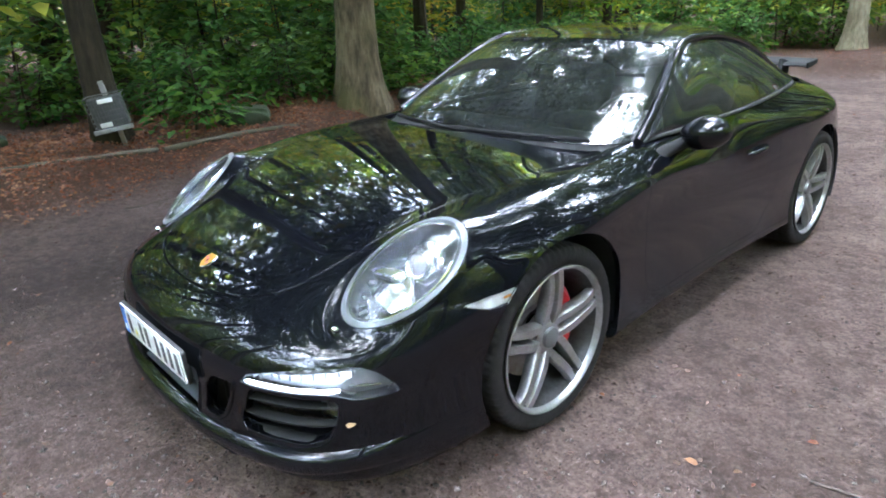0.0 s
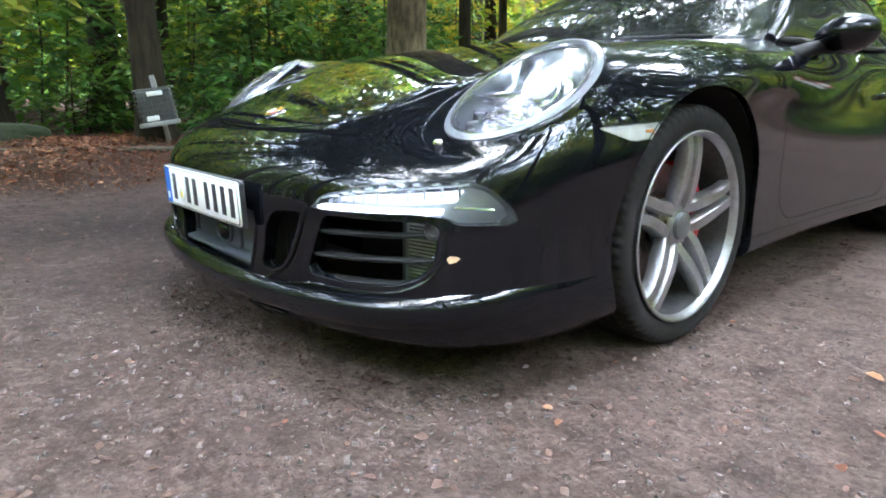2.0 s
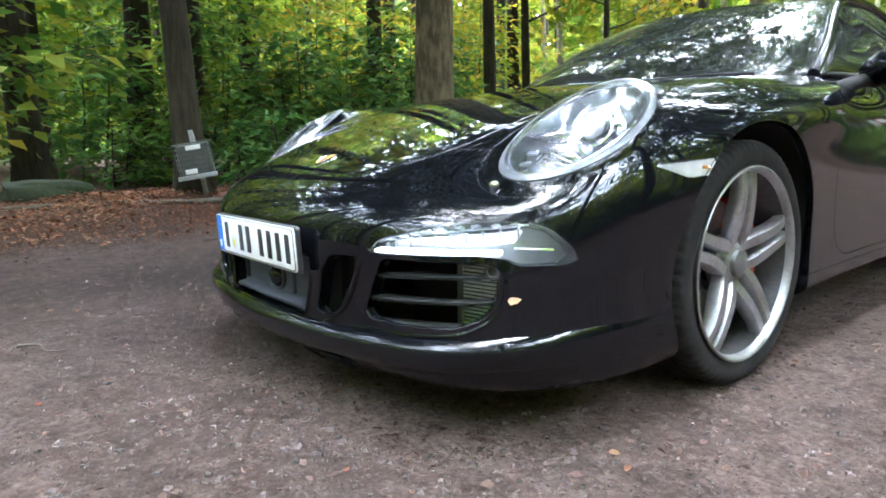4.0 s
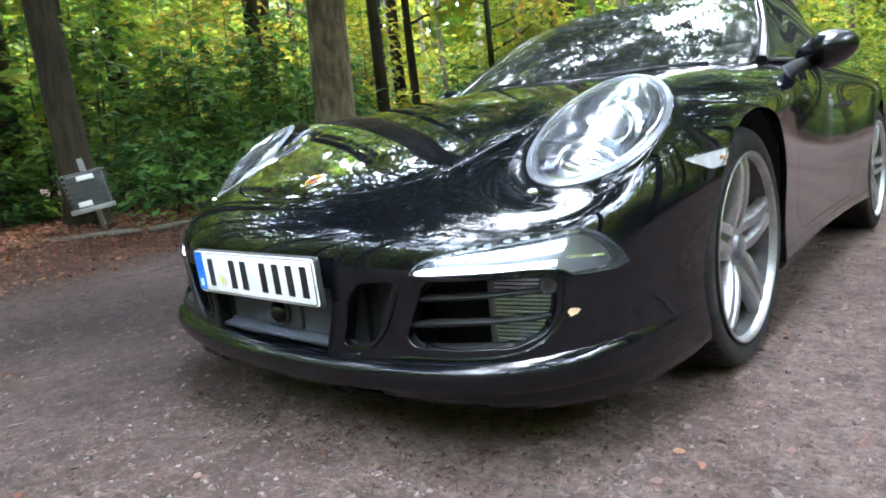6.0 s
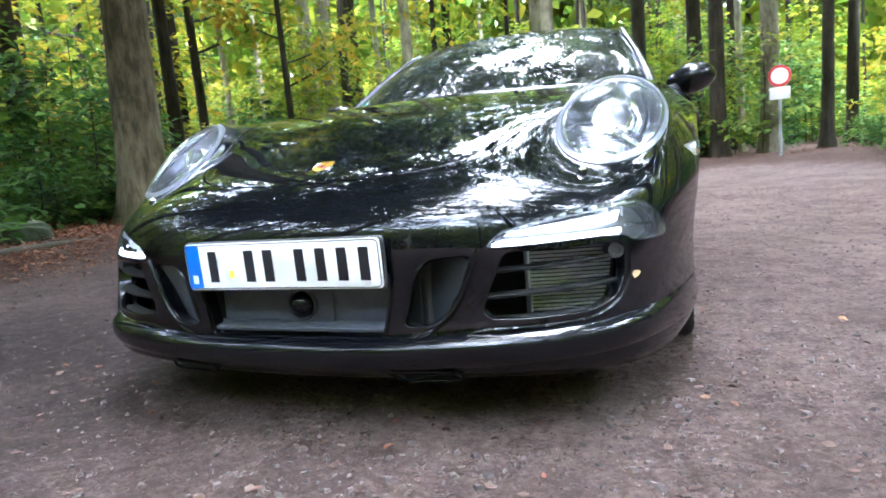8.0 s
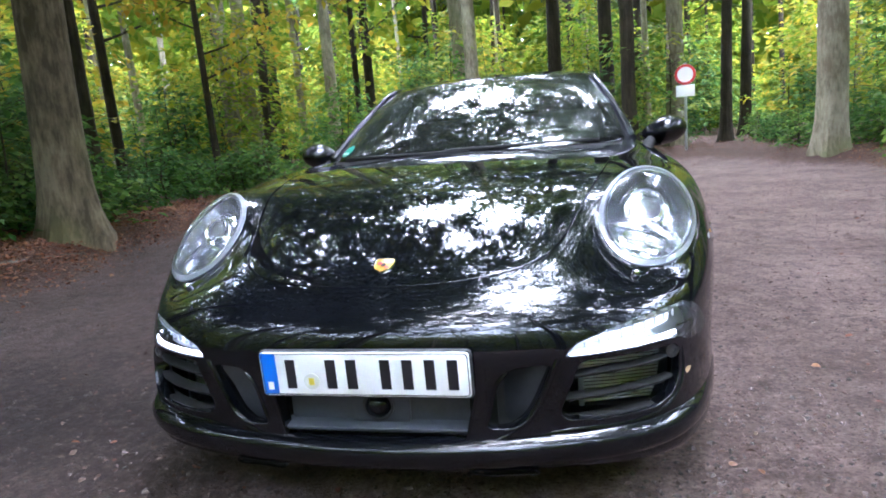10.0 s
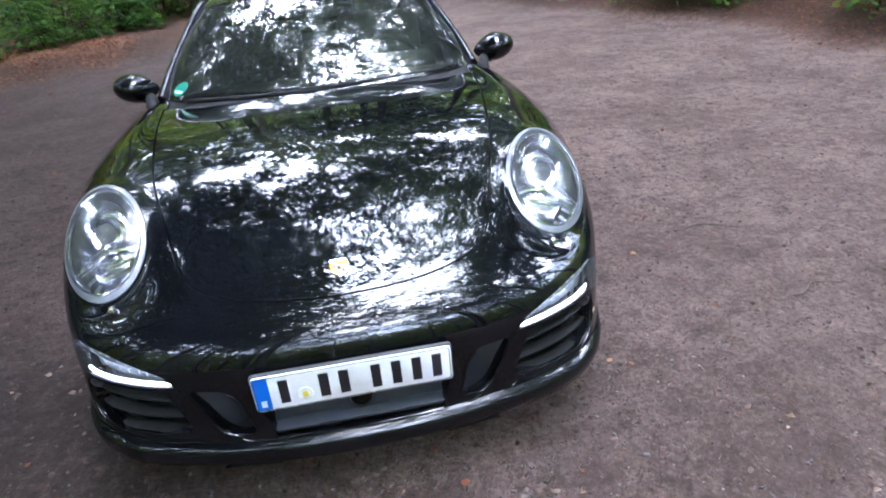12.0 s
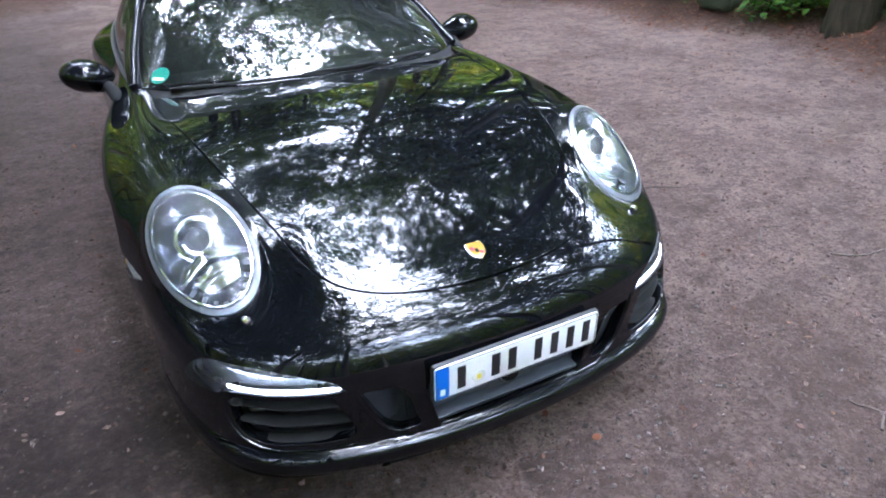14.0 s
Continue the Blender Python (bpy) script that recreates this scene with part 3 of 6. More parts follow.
    for k in range(9):
        a = math.pi * (1.16 + 0.68 * k / 8)
        box_bm(0.012, 0.03, 0.004, 0.001, 1, bm, L @ Matrix.Translation((0.098 * math.cos(a), 0.172 * math.sin(a), -0.05)) @ pose(0, 0, 0, 0, 0, math.degrees(a) - 90))
    part("lower_rib", bm, LED_DIM, lamp)
for h in halves(trim_zone):
    trim = add("lamp_trim", mesh_from("lamp_trim", offset(h, -0.001), 0.01, 0.0015), PAINT, car)
    s = 1 if h[0][:, 0].mean() > 0 else -1
    part("washer_nozzle", lathe([(0.0, 0.009), (0.006, 0.0075), (0.0095, 0.002), (0.011, -0.006)], 16, m=look((s * 0.645, 0.292, 0.580), (s * 0.645, 0.5, 0.50)) @ pose(0, 0, 0)), CHROME, trim)

DRL_CHROME = material("drl_housing", (0.36, 0.37, 0.39), 0.28, 0.5, vary=(0.28, 0.29, 0.31), scale=40)
CUP = material("led_cup", (0.72, 0.74, 0.76), 0.3, 0.3)
LED_CELL = emitting("led_cell_glow", (0.92, 0.96, 1.0), 0.05)


def at_front(m, x, z, d=0.02):
    """The place on a nose panel at the given half width and height, d behind its face."""
    i = np.hypot(np.abs(m[0][:, 0]) - abs(x), m[0][:, 2] - z).argmin()
    return Vector(m[0][i] - d * m[1][i])


for h in halves(holes["drl"]):
    s = 1 if h[0][:, 0].mean() > 0 else -1
    drl = add("running_light", mesh_from("running_light", offset(h, 0.001), 0.006), DRL_LENS, car, "slim daytime running light, switched on")
    add("light_housing", mesh_from("light_housing", offset(h, -0.052)), DRL_CHROME, drl)
    bar = clip(h, -f_poly(h, 0, 2, rounded([(0.474, 0.4365), (0.50, 0.4455), (0.60, 0.4475), (0.735, 0.449), (0.742, 0.444), (0.72, 0.4395), (0.53, 0.4355)], 0.005), nose(h)))
    add("light_bar", mesh_from("light_bar", offset(bar, -0.007), 0.004), LED, drl, "lit white light guide")
    # a row of lit cells deep behind the lens, under a ledge and parted by thin walls
    strip = clip(h, -f_poly(h, 0, 2, [(0.502, 0.459), (0.60, 0.463), (0.752, 0.468), (0.756, 0.499), (0.68, 0.497), (0.60, 0.488), (0.53, 0.474)], nose(h)))
    add("led_strip", mesh_from("led_strip", offset(strip, -0.046)), LED_CELL, drl, "row of lit cells")
    for k in range(10):
        x = 0.497 + 0.0285 * k
        top = 0.458 + 0.0036 * k
        c = at_front(h, s * x, top, 0.030)
        part("cell_wall", box_bm(0.0018, 0.012, 0.022, 0.0005, 1, m=pose(c.x, c.y, c.z, 0, 0, s * 20)), DRL_CHROME, drl)
        if k < 9:
            c = at_front(h, s * (x + 0.014), top + 0.026, 0.016)
            part("led_cup", box_bm(0.019, 0.018, 0.009, 0.003, 2, m=pose(c.x, c.y, c.z, -4, 0, s * 20)), CUP, drl)
    bm = bmesh.new()
    rows = []
    for k in range(19):
        x, z = 0.490 + 0.0148 * k, 0.4705 + 0.0018 * k
        p, q = at_front(h, s * x, z, 0.004), at_front(h, s * x, z, 0.048)
        q.z = p.z - 0.004
        rows.append([bm.verts.new(w) for w in (p, p + Vector((0, 0, -0.003)), q + Vector((0, 0, -0.003)), q)])
    for a, b in zip(rows, rows[1:]):
        for k in range(4):
            bm.faces.new((a[k], a[(k + 1) % 4], b[(k + 1) % 4], b[k]))
    part("cell_ledge", bm, DRL_CHROME, drl)
    a, b = [at_front(h, s * x, z) for x, z in ((0.752, 0.452), (0.80, 0.446))]
    part("marker_rod", tube([a, a.lerp(b, 0.5), b], 0.0035, 8), REFLECTOR, drl, "clear rod at the outer end")

# ---- nose openings ----
DUCT_GREY = material("duct_plastic", (0.024, 0.026, 0.030), rough=0.42, vary=(0.036, 0.038, 0.042), scale=18)


def at_core(x, z, d=0.0):
    i = np.hypot(np.abs(V(deep)[:, 0]) - abs(x), V(deep)[:, 2] - z).argmin()
    p = deep[0][i] - d * deep[1][i]
    return Vector((math.copysign(abs(p[0]), x), p[1], p[2]))


for s in (1, -1):
    intake = new("side_intake")
    intake.parent = car
    rad = [Vector((s * x, y, 0.3)) for x, y in ((0.497, 0.325), (0.58, 0.345), (0.66, 0.372), (0.75, 0.405))]
    FIN = material("radiator_fin", (0.92, 0.92, 0.91), 0.45, 0.1, vary=(0.78, 0.77, 0.75), scale=30)
    for k in range(20):
        z = 0.222 + 0.0095 * k
        part("fin", tube([(p.x, p.y, z) for p in rad], 0.0036, 6), FIN, intake)
    p = rad[0]
    part("radiator_edge", box_bm(0.014, 0.012, 0.20, 0.002, m=Matrix.Translation((p.x - s * 0.004, p.y - 0.004, 0.31))), SATIN, intake)
    for z0, z1 in ((0.381, 0.391), (0.326, 0.337), (0.272, 0.285)):
        pts = [at_core(s * x, z0 + (z1 - z0) * k / 5, 0.022) for k, x in enumerate((0.452 + (z0 - 0.3) * 0.35, 0.52, 0.58, 0.64, 0.70, 0.752))]
        bm = bmesh.new()
        rows = []
        for k, q in enumerate(pts):
            z = z0 + (z1 - z0) * k / 5
            rows.append([bm.verts.new((q.x, q.y + dy, z + dz)) for dy, dz in ((-0.012, 0.001), (-0.010, -0.005), (0.02, -0.007), (0.03, -0.003), (0.03, 0.003), (-0.006, 0.004))])
        for a, b in zip(rows, rows[1:]):
            for k in range(6):
                bm.faces.new((a[k], a[(k + 1) % 6], b[(k + 1) % 6], b[k]))
        bm.faces.new(rows[0])
        bm.faces.new(rows[-1])
        part("slat", bm, MATT, intake)
    c = at_core(s * 0.726, 0.405, 0.012)
    part("fog_sensor", lathe([(0.02, -0.03), (0.02, 0.0), (0.017, 0.004), (0.011, 0.004), (0.010, -0.002), (0.0, -0.003)], 24,
                             m=look(c, c + Vector((s * 0.45, -1, 0.0))) @ pose(0, 0, 0, 180, 0, 0)), PLASTIC, intake)
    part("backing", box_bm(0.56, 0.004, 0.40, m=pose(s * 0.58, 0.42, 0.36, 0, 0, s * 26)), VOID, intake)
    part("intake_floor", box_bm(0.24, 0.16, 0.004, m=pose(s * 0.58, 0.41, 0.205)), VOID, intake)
    # centre duct back wall
    bm = box_bm(0.15, 0.006, 0.18, 0.003, m=pose(s * 0.375, 0.105, 0.345, 0, 0, s * -22))
    part("duct_wall", bm, DUCT_GREY, front_bumper)
    # rolled gloss edges beside the duct
    for r, line in ((0.0065, ((0.452, 0.432), (0.434, 0.395), (0.410, 0.335), (0.386, 0.293), (0.352, 0.270), (0.318, 0.264))),
                    (0.0045, ((0.333, 0.412), (0.309, 0.376), (0.293, 0.325), (0.278, 0.277)))):
        path = curve_pts([tuple(at_core(s * x, z, -0.0005)) for x, z in line], 24)
        part("duct_edge", tube(path, [0.25 * r, 0.6 * r, 0.85 * r] + [r] * 18 + [0.85 * r, 0.6 * r, 0.25 * r], 10), PAINT, front_bumper)
    # parking sensors and stone chip
    for x, z in ((0.299, 0.453), (0.556, 0.540)):
        c = at_core(s * x, min(z, 0.52), -0.0005) if z < 0.53 else Vector((s * 0.556, 0.163, 0.5425))
        part("parking_sensor", lathe([(0.009, -0.004), (0.009, 0.001), (0.0075, 0.0015), (0.0, 0.0015)], 20,
                                     m=look(c, c + (Vector((0, -1, 0.05)) if x < 0.4 else Vector((s * 0.25, -0.7, 0.6)))) @ pose(0, 0, 0, 180, 0, 0)), PAINT, front_bumper)
cx, cz = (V(bumper)[:, 0] - 0.757) * 1.25, V(bumper)[:, 2] - 0.342
turn_ = np.arctan2(cz, cx)
chip = clip(bumper, np.where((V(bumper)[:, 0] > 0.6) & (V(bumper)[:, 1] < 0.4), 0.0095 + 0.003 * np.sin(3 * turn_ + 0.6) + 0.002 * np.sin(5 * turn_ + 2.0) - np.hypot(cx, cz), -1.0))
add("paint_chip", mesh_from("paint_chip", offset(chip, 0.0012)), material("chipped_primer", (0.56, 0.40, 0.22), 0.7, vary=(0.42, 0.27, 0.14), scale=60), front_bumper, "tan patch of chipped paint")
# grey panel with the round sensor below the plate
bm = box_bm(0.47, 0.012, 0.13, 0.006, m=pose(0, 0.082, 0.318))
box_bm(0.50, 0.05, 0.012, 0.004, 2, bm, pose(0, 0.062, 0.264, 10, 0, 0))
part("sensor_panel", bm, GREY_PLASTIC, front_bumper, "grey plastic panel below the number plate")
bm = prism(rounded([(-0.075, -0.05), (0.075, -0.05), (0.075, 0.05), (-0.075, 0.05)], 0.02), 0.01, m=pose(0.012, 0.076, 0.315, 90, 0, 0), bevel=0.003)
part("sensor_frame", bm, GREY_PLASTIC, front_bumper)
part("sensor_collar", lathe([(0.040, 0), (0.040, 0.008), (0.034, 0.010), (0.032, 0.002)], 32, m=pose(0.008, 0.066, 0.315, 90, 0, 0)), PLASTIC, front_bumper)
part("round_sensor", lathe([(0.032, 0), (0.030, 0.012), (0.022, 0.022), (0.011, 0.028), (0.0, 0.030)], 28, m=pose(0.008, 0.066, 0.315, 90, 0, 0)), PAINT, front_bumper, "glossy black round sensor")
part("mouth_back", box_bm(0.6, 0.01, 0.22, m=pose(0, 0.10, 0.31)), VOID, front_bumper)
# splitter under the lip
edge = half[0][half[0][:, 1] < 0.66][::4]
rim_pts = [Vector(p) for p in edge]
pts = [Vector((-p.x, p.y, p.z)) for p in rim_pts[:0:-1]] + rim_pts
bm = bmesh.new()
rows = []
for p in pts:
    inward = Vector((-p.x * 0.35, 0.12 + 0.05 * (1 - abs(p.x)), 0))
    rows.append([bm.verts.new(p + Vector((0, 0, 0.012)) + inward * 0.06), bm.verts.new(p + inward * 0.03 + Vector((0, 0, -0.003))), bm.verts.new(p + inward * 0.10 + Vector((0, 0, -0.010))),
                 bm.verts.new(p + inward * 0.30 + Vector((0, 0, -0.012))), bm.verts.new(p + inward + Vector((0, 0, 0.02)))])
for a, b in zip(rows, rows[1:]):
    for k in range(4):
        bm.faces.new((a[k], a[k + 1], b[k + 1], b[k]))
part("splitter", bm, PLASTIC, car, "matt black splitter under the nose")
# air scoops in the lip: near-black sheets stand for the shade of the openings
for s in (1, -1):
    upper = [at_core(s * x, 0.176, -0.008) for x in (0.236, 0.285, 0.335, 0.388)]
    lower = [at_core(s * x, z, -0.010) for x, z in ((0.272, 0.150), (0.315, 0.149), (0.36, 0.151), (0.402, 0.156))]
    bm = bmesh.new()
    rows = [[bm.verts.new(q) for q in (u_, u_.lerp(l_, 0.3) + Vector((0, 0.012, 0)), u_.lerp(l_, 0.8) + Vector((0, 0.012, 0)), l_)] for u_, l_ in zip(upper, lower)]
    for a, b in zip(rows, rows[1:]):
        for k in range(3):
            bm.faces.new((a[k], a[k + 1], b[k + 1], b[k]))
    scoop = part("lip_scoop", bm, VOID, car, "air scoop in the front lip, its shade a near-black sheet")
    rim = [upper[0]] + lower + [upper[-1]]
    part("scoop_edge", tube(curve_pts([tuple(q) for q in rim], 24), [0.0015] + [0.0036] * 22 + [0.0015], 8), PAINT, scoop, "gloss edge of the lip scoop")
bm = box_bm(1.42, 3.7, 0.03, 0.01, m=pose(0, 2.3, 0.19))
part("underbody", bm, VOID, car)

# lip ledge round the nose and the polished creases of its struts
row = half[int(NV * 1.62 / 11)]
row = row[(row[:, 1] < 0.63)]
lip_in = [Vector(p) for p in row[::2]]
line = [Vector((-p.x, p.y, p.z)) for p in lip_in[:0:-1]] + lip_in
bm = bmesh.new()
rows = []
for i, p in enumerate(line):
    d = line[min(i + 1, len(line) - 1)] - line[max(i - 1, 0)]
    o = Vector((d.y, -d.x, 0)).normalized()
    k = (min(1.0, i / 8, (len(line) - 1 - i) / 8) * 0.85 + 0.15) * (1 - 0.72 * float(ease((p.y - 0.10) / 0.32)))
    z0 = 0.226 + 0.022 * min(1, abs(p.x) / 0.8) ** 2
    rows.append([bm.verts.new((p.x + o.x * a * k, p.y + o.y * a * k, z0 + h)) for a, h in ((-0.016, 0.024), (0.001, 0.017), (0.012, 0.009), (0.019, 0.001), (0.0215, -0.008), (0.019, -0.032), (0.008, -0.05), (-0.014, -0.06))])
for a, b in zip(rows, rows[1:]):
    for k in range(7):
        bm.faces.new((a[k], a[k + 1], b[k + 1], b[k]))
part("front_lip", bm, PAINT, car, "gloss black front lip")
for s in (1, -1):
    for path in ([(0.462, 0.434), (0.436, 0.392), (0.409, 0.344), (0.380, 0.297), (0.350, 0.264), (0.310, 0.246), (0.262, 0.238), (0.18, 0.235), (0.09, 0.233), (0.0, 0.232)],
                 [(0.40, 0.248), (0.47, 0.258), (0.56, 0.262), (0.65, 0.265), (0.695, 0.277), (0.728, 0.302), (0.7415, 0.35), (0.742, 0.41)],
                 [(0.236, 0.246), (0.252, 0.31), (0.266, 0.365)]):
        c = curve_pts([tuple(at_core(s * x, z, -0.0005)) for x, z in path], 40)
        part("crease", tube(c, list(0.0042 * np.minimum(1, np.minimum(np.arange(40) + 1, 40 - np.arange(40)) / 4)), 8), PAINT, front_bumper)

# ---- sports car: glasshouse and cabin ----
WS_LOW = curve_pts([(0, 1.452, 0.884), (0.25, 1.468, 0.884), (0.47, 1.52, 0.884), (0.62, 1.60, 0.882), (0.712, 1.71, 0.884)], 40)
WS_TOP = curve_pts([(0, 2.10, 1.243), (0.2, 2.11, 1.240), (0.38, 2.145, 1.229), (0.50, 2.19, 1.214), (0.560, 2.24, 1.198)], 40)


def loft(a, b, n, bulge):
    """Curved surface between two curves, lifted by bulge in the middle."""
    f = np.linspace(0, 1, n)[:, None, None]
    g = a[None] * (1 - f) + b[None] * f
    d = np.cross(b - a, np.gradient(a, axis=0))
    d /= np.linalg.norm(d, axis=1, keepdims=True)
    return g + 4 * f * (1 - f) * bulge * d[None]


def both(g):
    """A half surface and its mirror image as one mesh."""
    full = np.concatenate([(g * np.array([-1, 1, 1.0]))[:, :0:-1], g], 1)
    v = full.reshape(-1, 3)
    t = grid_tris(*full.shape[:2])
    n = vert_normals(v, t)
    if n[:, 2].mean() < 0:
        t = t[:, ::-1]
        n = -n
    return v, n, t


ws = loft(WS_LOW, WS_TOP, 40, -0.02)
if both(ws)[0][:, 2].mean() < loft(WS_LOW, WS_TOP, 40, 0)[:, :, 2].mean():
    ws = loft(WS_LOW, WS_TOP, 40, 0.02)
WSM = both(ws)
uu = np.tile(np.concatenate([np.linspace(1, 0, 40)[:-1], np.linspace(0, 1, 40)]), 40)
vv = np.repeat(np.linspace(0, 1, 40), 79)
edge_f = np.minimum(np.minimum((1 - uu) * 0.7 - 0.045, vv * 0.7 - 0.03), (1 - vv) * 0.7 - 0.035)
windscreen = add("windscreen", mesh_from("windscreen", clip(WSM, edge_f)), GLASS, car, "raked windscreen reflecting leaves and sky")
FRIT = material("black_frit", (0.004, 0.004, 0.005), rough=0.06)
add("windscreen_border", mesh_from("windscreen_border", clip(WSM, -edge_f), 0.006), FRIT, car)

RAIL = curve_pts([(0.717, 1.70, 0.884), (0.658, 1.95, 1.035), (0.567, 2.24, 1.198), (0.553, 2.42, 1.232), (0.546, 2.62, 1.232), (0.543, 2.9, 1.19), (0.543, 3.15, 1.112), (0.555, 3.38, 1.008), (0.58, 3.6, 0.925)], 80)
SPINE = curve_pts([(0, 2.10, 1.243), (0, 2.28, 1.272), (0, 2.5, 1.288), (0, 2.8, 1.283), (0, 3.1, 1.24), (0, 3.45, 1.15), (0, 3.8, 1.035), (0, 4.16, 0.92)], 60)
top_rail = RAIL[20:]
kk = np.linspace(0, 1, 60)
w_idx = kk * (len(top_rail) - 1)
tr = np.stack([np.interp(w_idx, np.arange(len(top_rail)), top_rail[:, c]) for c in range(3)], 1)
f = np.linspace(0, 1, 24)[:, None, None]
mid = np.stack([tr[:, 0] * 0.80, SPINE[:, 1] * 0.55 + tr[:, 1] * 0.45, SPINE[:, 2] + 0.004], 1)
roof_g = (1 - f) ** 2 * SPINE[None] + 2 * f * (1 - f) * mid[None] + f ** 2 * tr[None]
full = np.concatenate([(roof_g * np.array([-1, 1, 1.0]))[:0:-1], roof_g], 0)
rv = full.reshape(-1, 3)
rt = grid_tris(*full.shape[:2])
rn = vert_normals(rv, rt)
if rn[:, 2].mean() < 0:
    rt, rn = rt[:, ::-1], -rn
ROOF = (rv, rn, rt)
BACKLIGHT = rounded([(-0.46, 3.02), (0.46, 3.02), (0.42, 3.62), (-0.42, 3.62)], 0.08)
rf = sd_poly(ROOF[0][:, :2], BACKLIGHT)
add("roof", mesh_from("roof", clip(ROOF, rf - 0.002), 0.012), PAINT, car)
add("rear_window", mesh_from("rear_window", clip(ROOF, -rf)), GLASS, car)

BELT = curve_pts([(0.722, 1.74, 0.884), (0.734, 2.0, 0.889), (0.737, 2.3, 0.893), (0.734, 2.6, 0.899), (0.722, 2.85, 0.909), (0.70, 3.1, 0.919), (0.66, 3.35, 0.925), (0.61, 3.52, 0.925)], 80)
side = loft(BELT, RAIL * np.array([1.004, 1, 1]), 24, 0.0)
side = side + (4 * np.linspace(0, 1, 24) * (1 - np.linspace(0, 1, 24)))[:, None, None] * np.array([0.022, 0, 0.004])
sv = side.reshape(-1, 3)
st = grid_tris(24, 80)
sn = vert_normals(sv, st)
if sn[:, 0].mean() < 0:
    st, sn = st[:, ::-1], -sn
su, sw = np.tile(np.linspace(0, 1, 80), 24), np.repeat(np.linspace(0, 1, 24), 80)
span = np.linalg.norm(side[-1] - side[0], axis=1)
reach = np.tile(span, 24)
glass_f = np.minimum(np.minimum(sw * reach - 0.018, (1 - sw) * reach - 0.03), np.minimum(su * 1.9 - 0.06, (1 - su) * 1.9 - 0.14))
pillar = np.abs(sv[:, 1] - 2.83 + 0.12 * (sv[:, 2] - 0.9)) - 0.016
for s in (1, -1):
    M = (sv * np.array([s, 1, 1]), sn * np.array([s, 1, 1]), st if s > 0 else st[:, ::-1])
    pane = clip(M, np.minimum(glass_f, pillar))
    fy = V(pane)[:, 1] - 2.83
    add("door_window", mesh_from("door_window", clip(pane, -fy)), GLASS, car)
    add("quarter_window", mesh_from("quarter_window", clip(pane, fy)), GLASS, car)
    add("window_frame", mesh_from("window_frame", clip(M, -np.minimum(glass_f, pillar) - 0.0005), 0.01), FRIT, car)
    bm = tube([Vector((s * p[0], p[1], p[2])) * 1.0 + Vector((s * 0.004, 0, 0.002)) for p in RAIL[::2]], [0.019] * 14 + [0.022] * 18 + [0.018] * 8, 12)
    part("roof_rail", bm, PAINT, car)
    part("window_seal", tube([(s * (p[0] + 0.008), p[1], p[2] + 0.004) for p in BELT[::3]], 0.009, 8), PLASTIC, car)
    # door mirror
    mirror = part("door_mirror", tube([(s * 0.758, 1.715, 0.815), (s * 0.785, 1.76, 0.832), (s * 0.80, 1.82, 0.852), (s * 0.815, 1.88, 0.864), (s * 0.842, 1.915, 0.876)], [0.036, 0.030, 0.025, 0.024, 0.022], 14), MATT, car, "black door mirror on a slim arm")
    bm = bmesh.new()
    bmesh.ops.create_uvsphere(bm, u_segments=36, v_segments=24, radius=1)
    for w in bm.verts:
        x, y, z = w.co
        slim = 1 - 0.34 * max(0, -x) ** 1.5
        w.co = Vector((x * 0.104, y * (0.106 if y < 0 else 0.035) * slim, z * (0.070 if z > 0 else 0.067) * slim + 0.010 * x))
    bmesh.ops.transform(bm, matrix=pose(s * 0.880, 1.935, 0.906, 0, 0, 0) @ Matrix.Diagonal((s, 1, 1, 1)), verts=bm.verts)
    part("mirror_shell", bm, PAINT, mirror, "gloss black shell")
    foot = [(s * x, y, z) for x, y, z in ((0.80, 1.90, 0.866), (0.84, 1.905, 0.862), (0.89, 1.91, 0.866), (0.94, 1.925, 0.880))]
    part("mirror_base", tube(foot, [0.02, 0.024, 0.021, 0.009], 10), MATT, mirror)
    part("mirror_glass", lathe([(0.0, 0), (0.042, 0)], 24, m=pose(s * 0.880, 1.972, 0.910, -90, 0, 0) @ Matrix.Diagonal((1.8, 1, 1, 1))), CHROME, mirror)

# wipers
for pts in ([(-0.60, 1.568, 0.889), (-0.3, 1.487, 0.889), (0.02, 1.458, 0.889)], [(-0.10, 1.466, 0.896), (0.20, 1.480, 0.896), (0.58, 1.577, 0.896)]):
    c = curve_pts(pts, 14)
    wiper = part("wiper", tube(c, [0.004] + [0.0085] * 12 + [0.004], 8), MATT, car)
    part("wiper_blade", tube(c + np.array([0, 0.004, -0.008]), 0.005, 6), RUBBER, wiper)
bm = bmesh.new()
cw = WS_LOW[::3]
rows = [[bm.verts.new((p[0] * sx, p[1] - 0.11, p[2] - 0.05)), bm.verts.new((p[0] * sx, p[1] - 0.045, p[2] - 0.026)), bm.verts.new((p[0] * sx, p[1] + 0.03, p[2] + 0.008))] for sx, pp in ((-1, cw[:0:-1]), (1, cw)) for p in pp]
for a, b in zip(rows, rows[1:]):
    bm.faces.new((a[0], a[1], b[1], b[0]))
    bm.faces.new((a[1], a[2], b[2], b[1]))
part("cowl", bm, VOID, car)

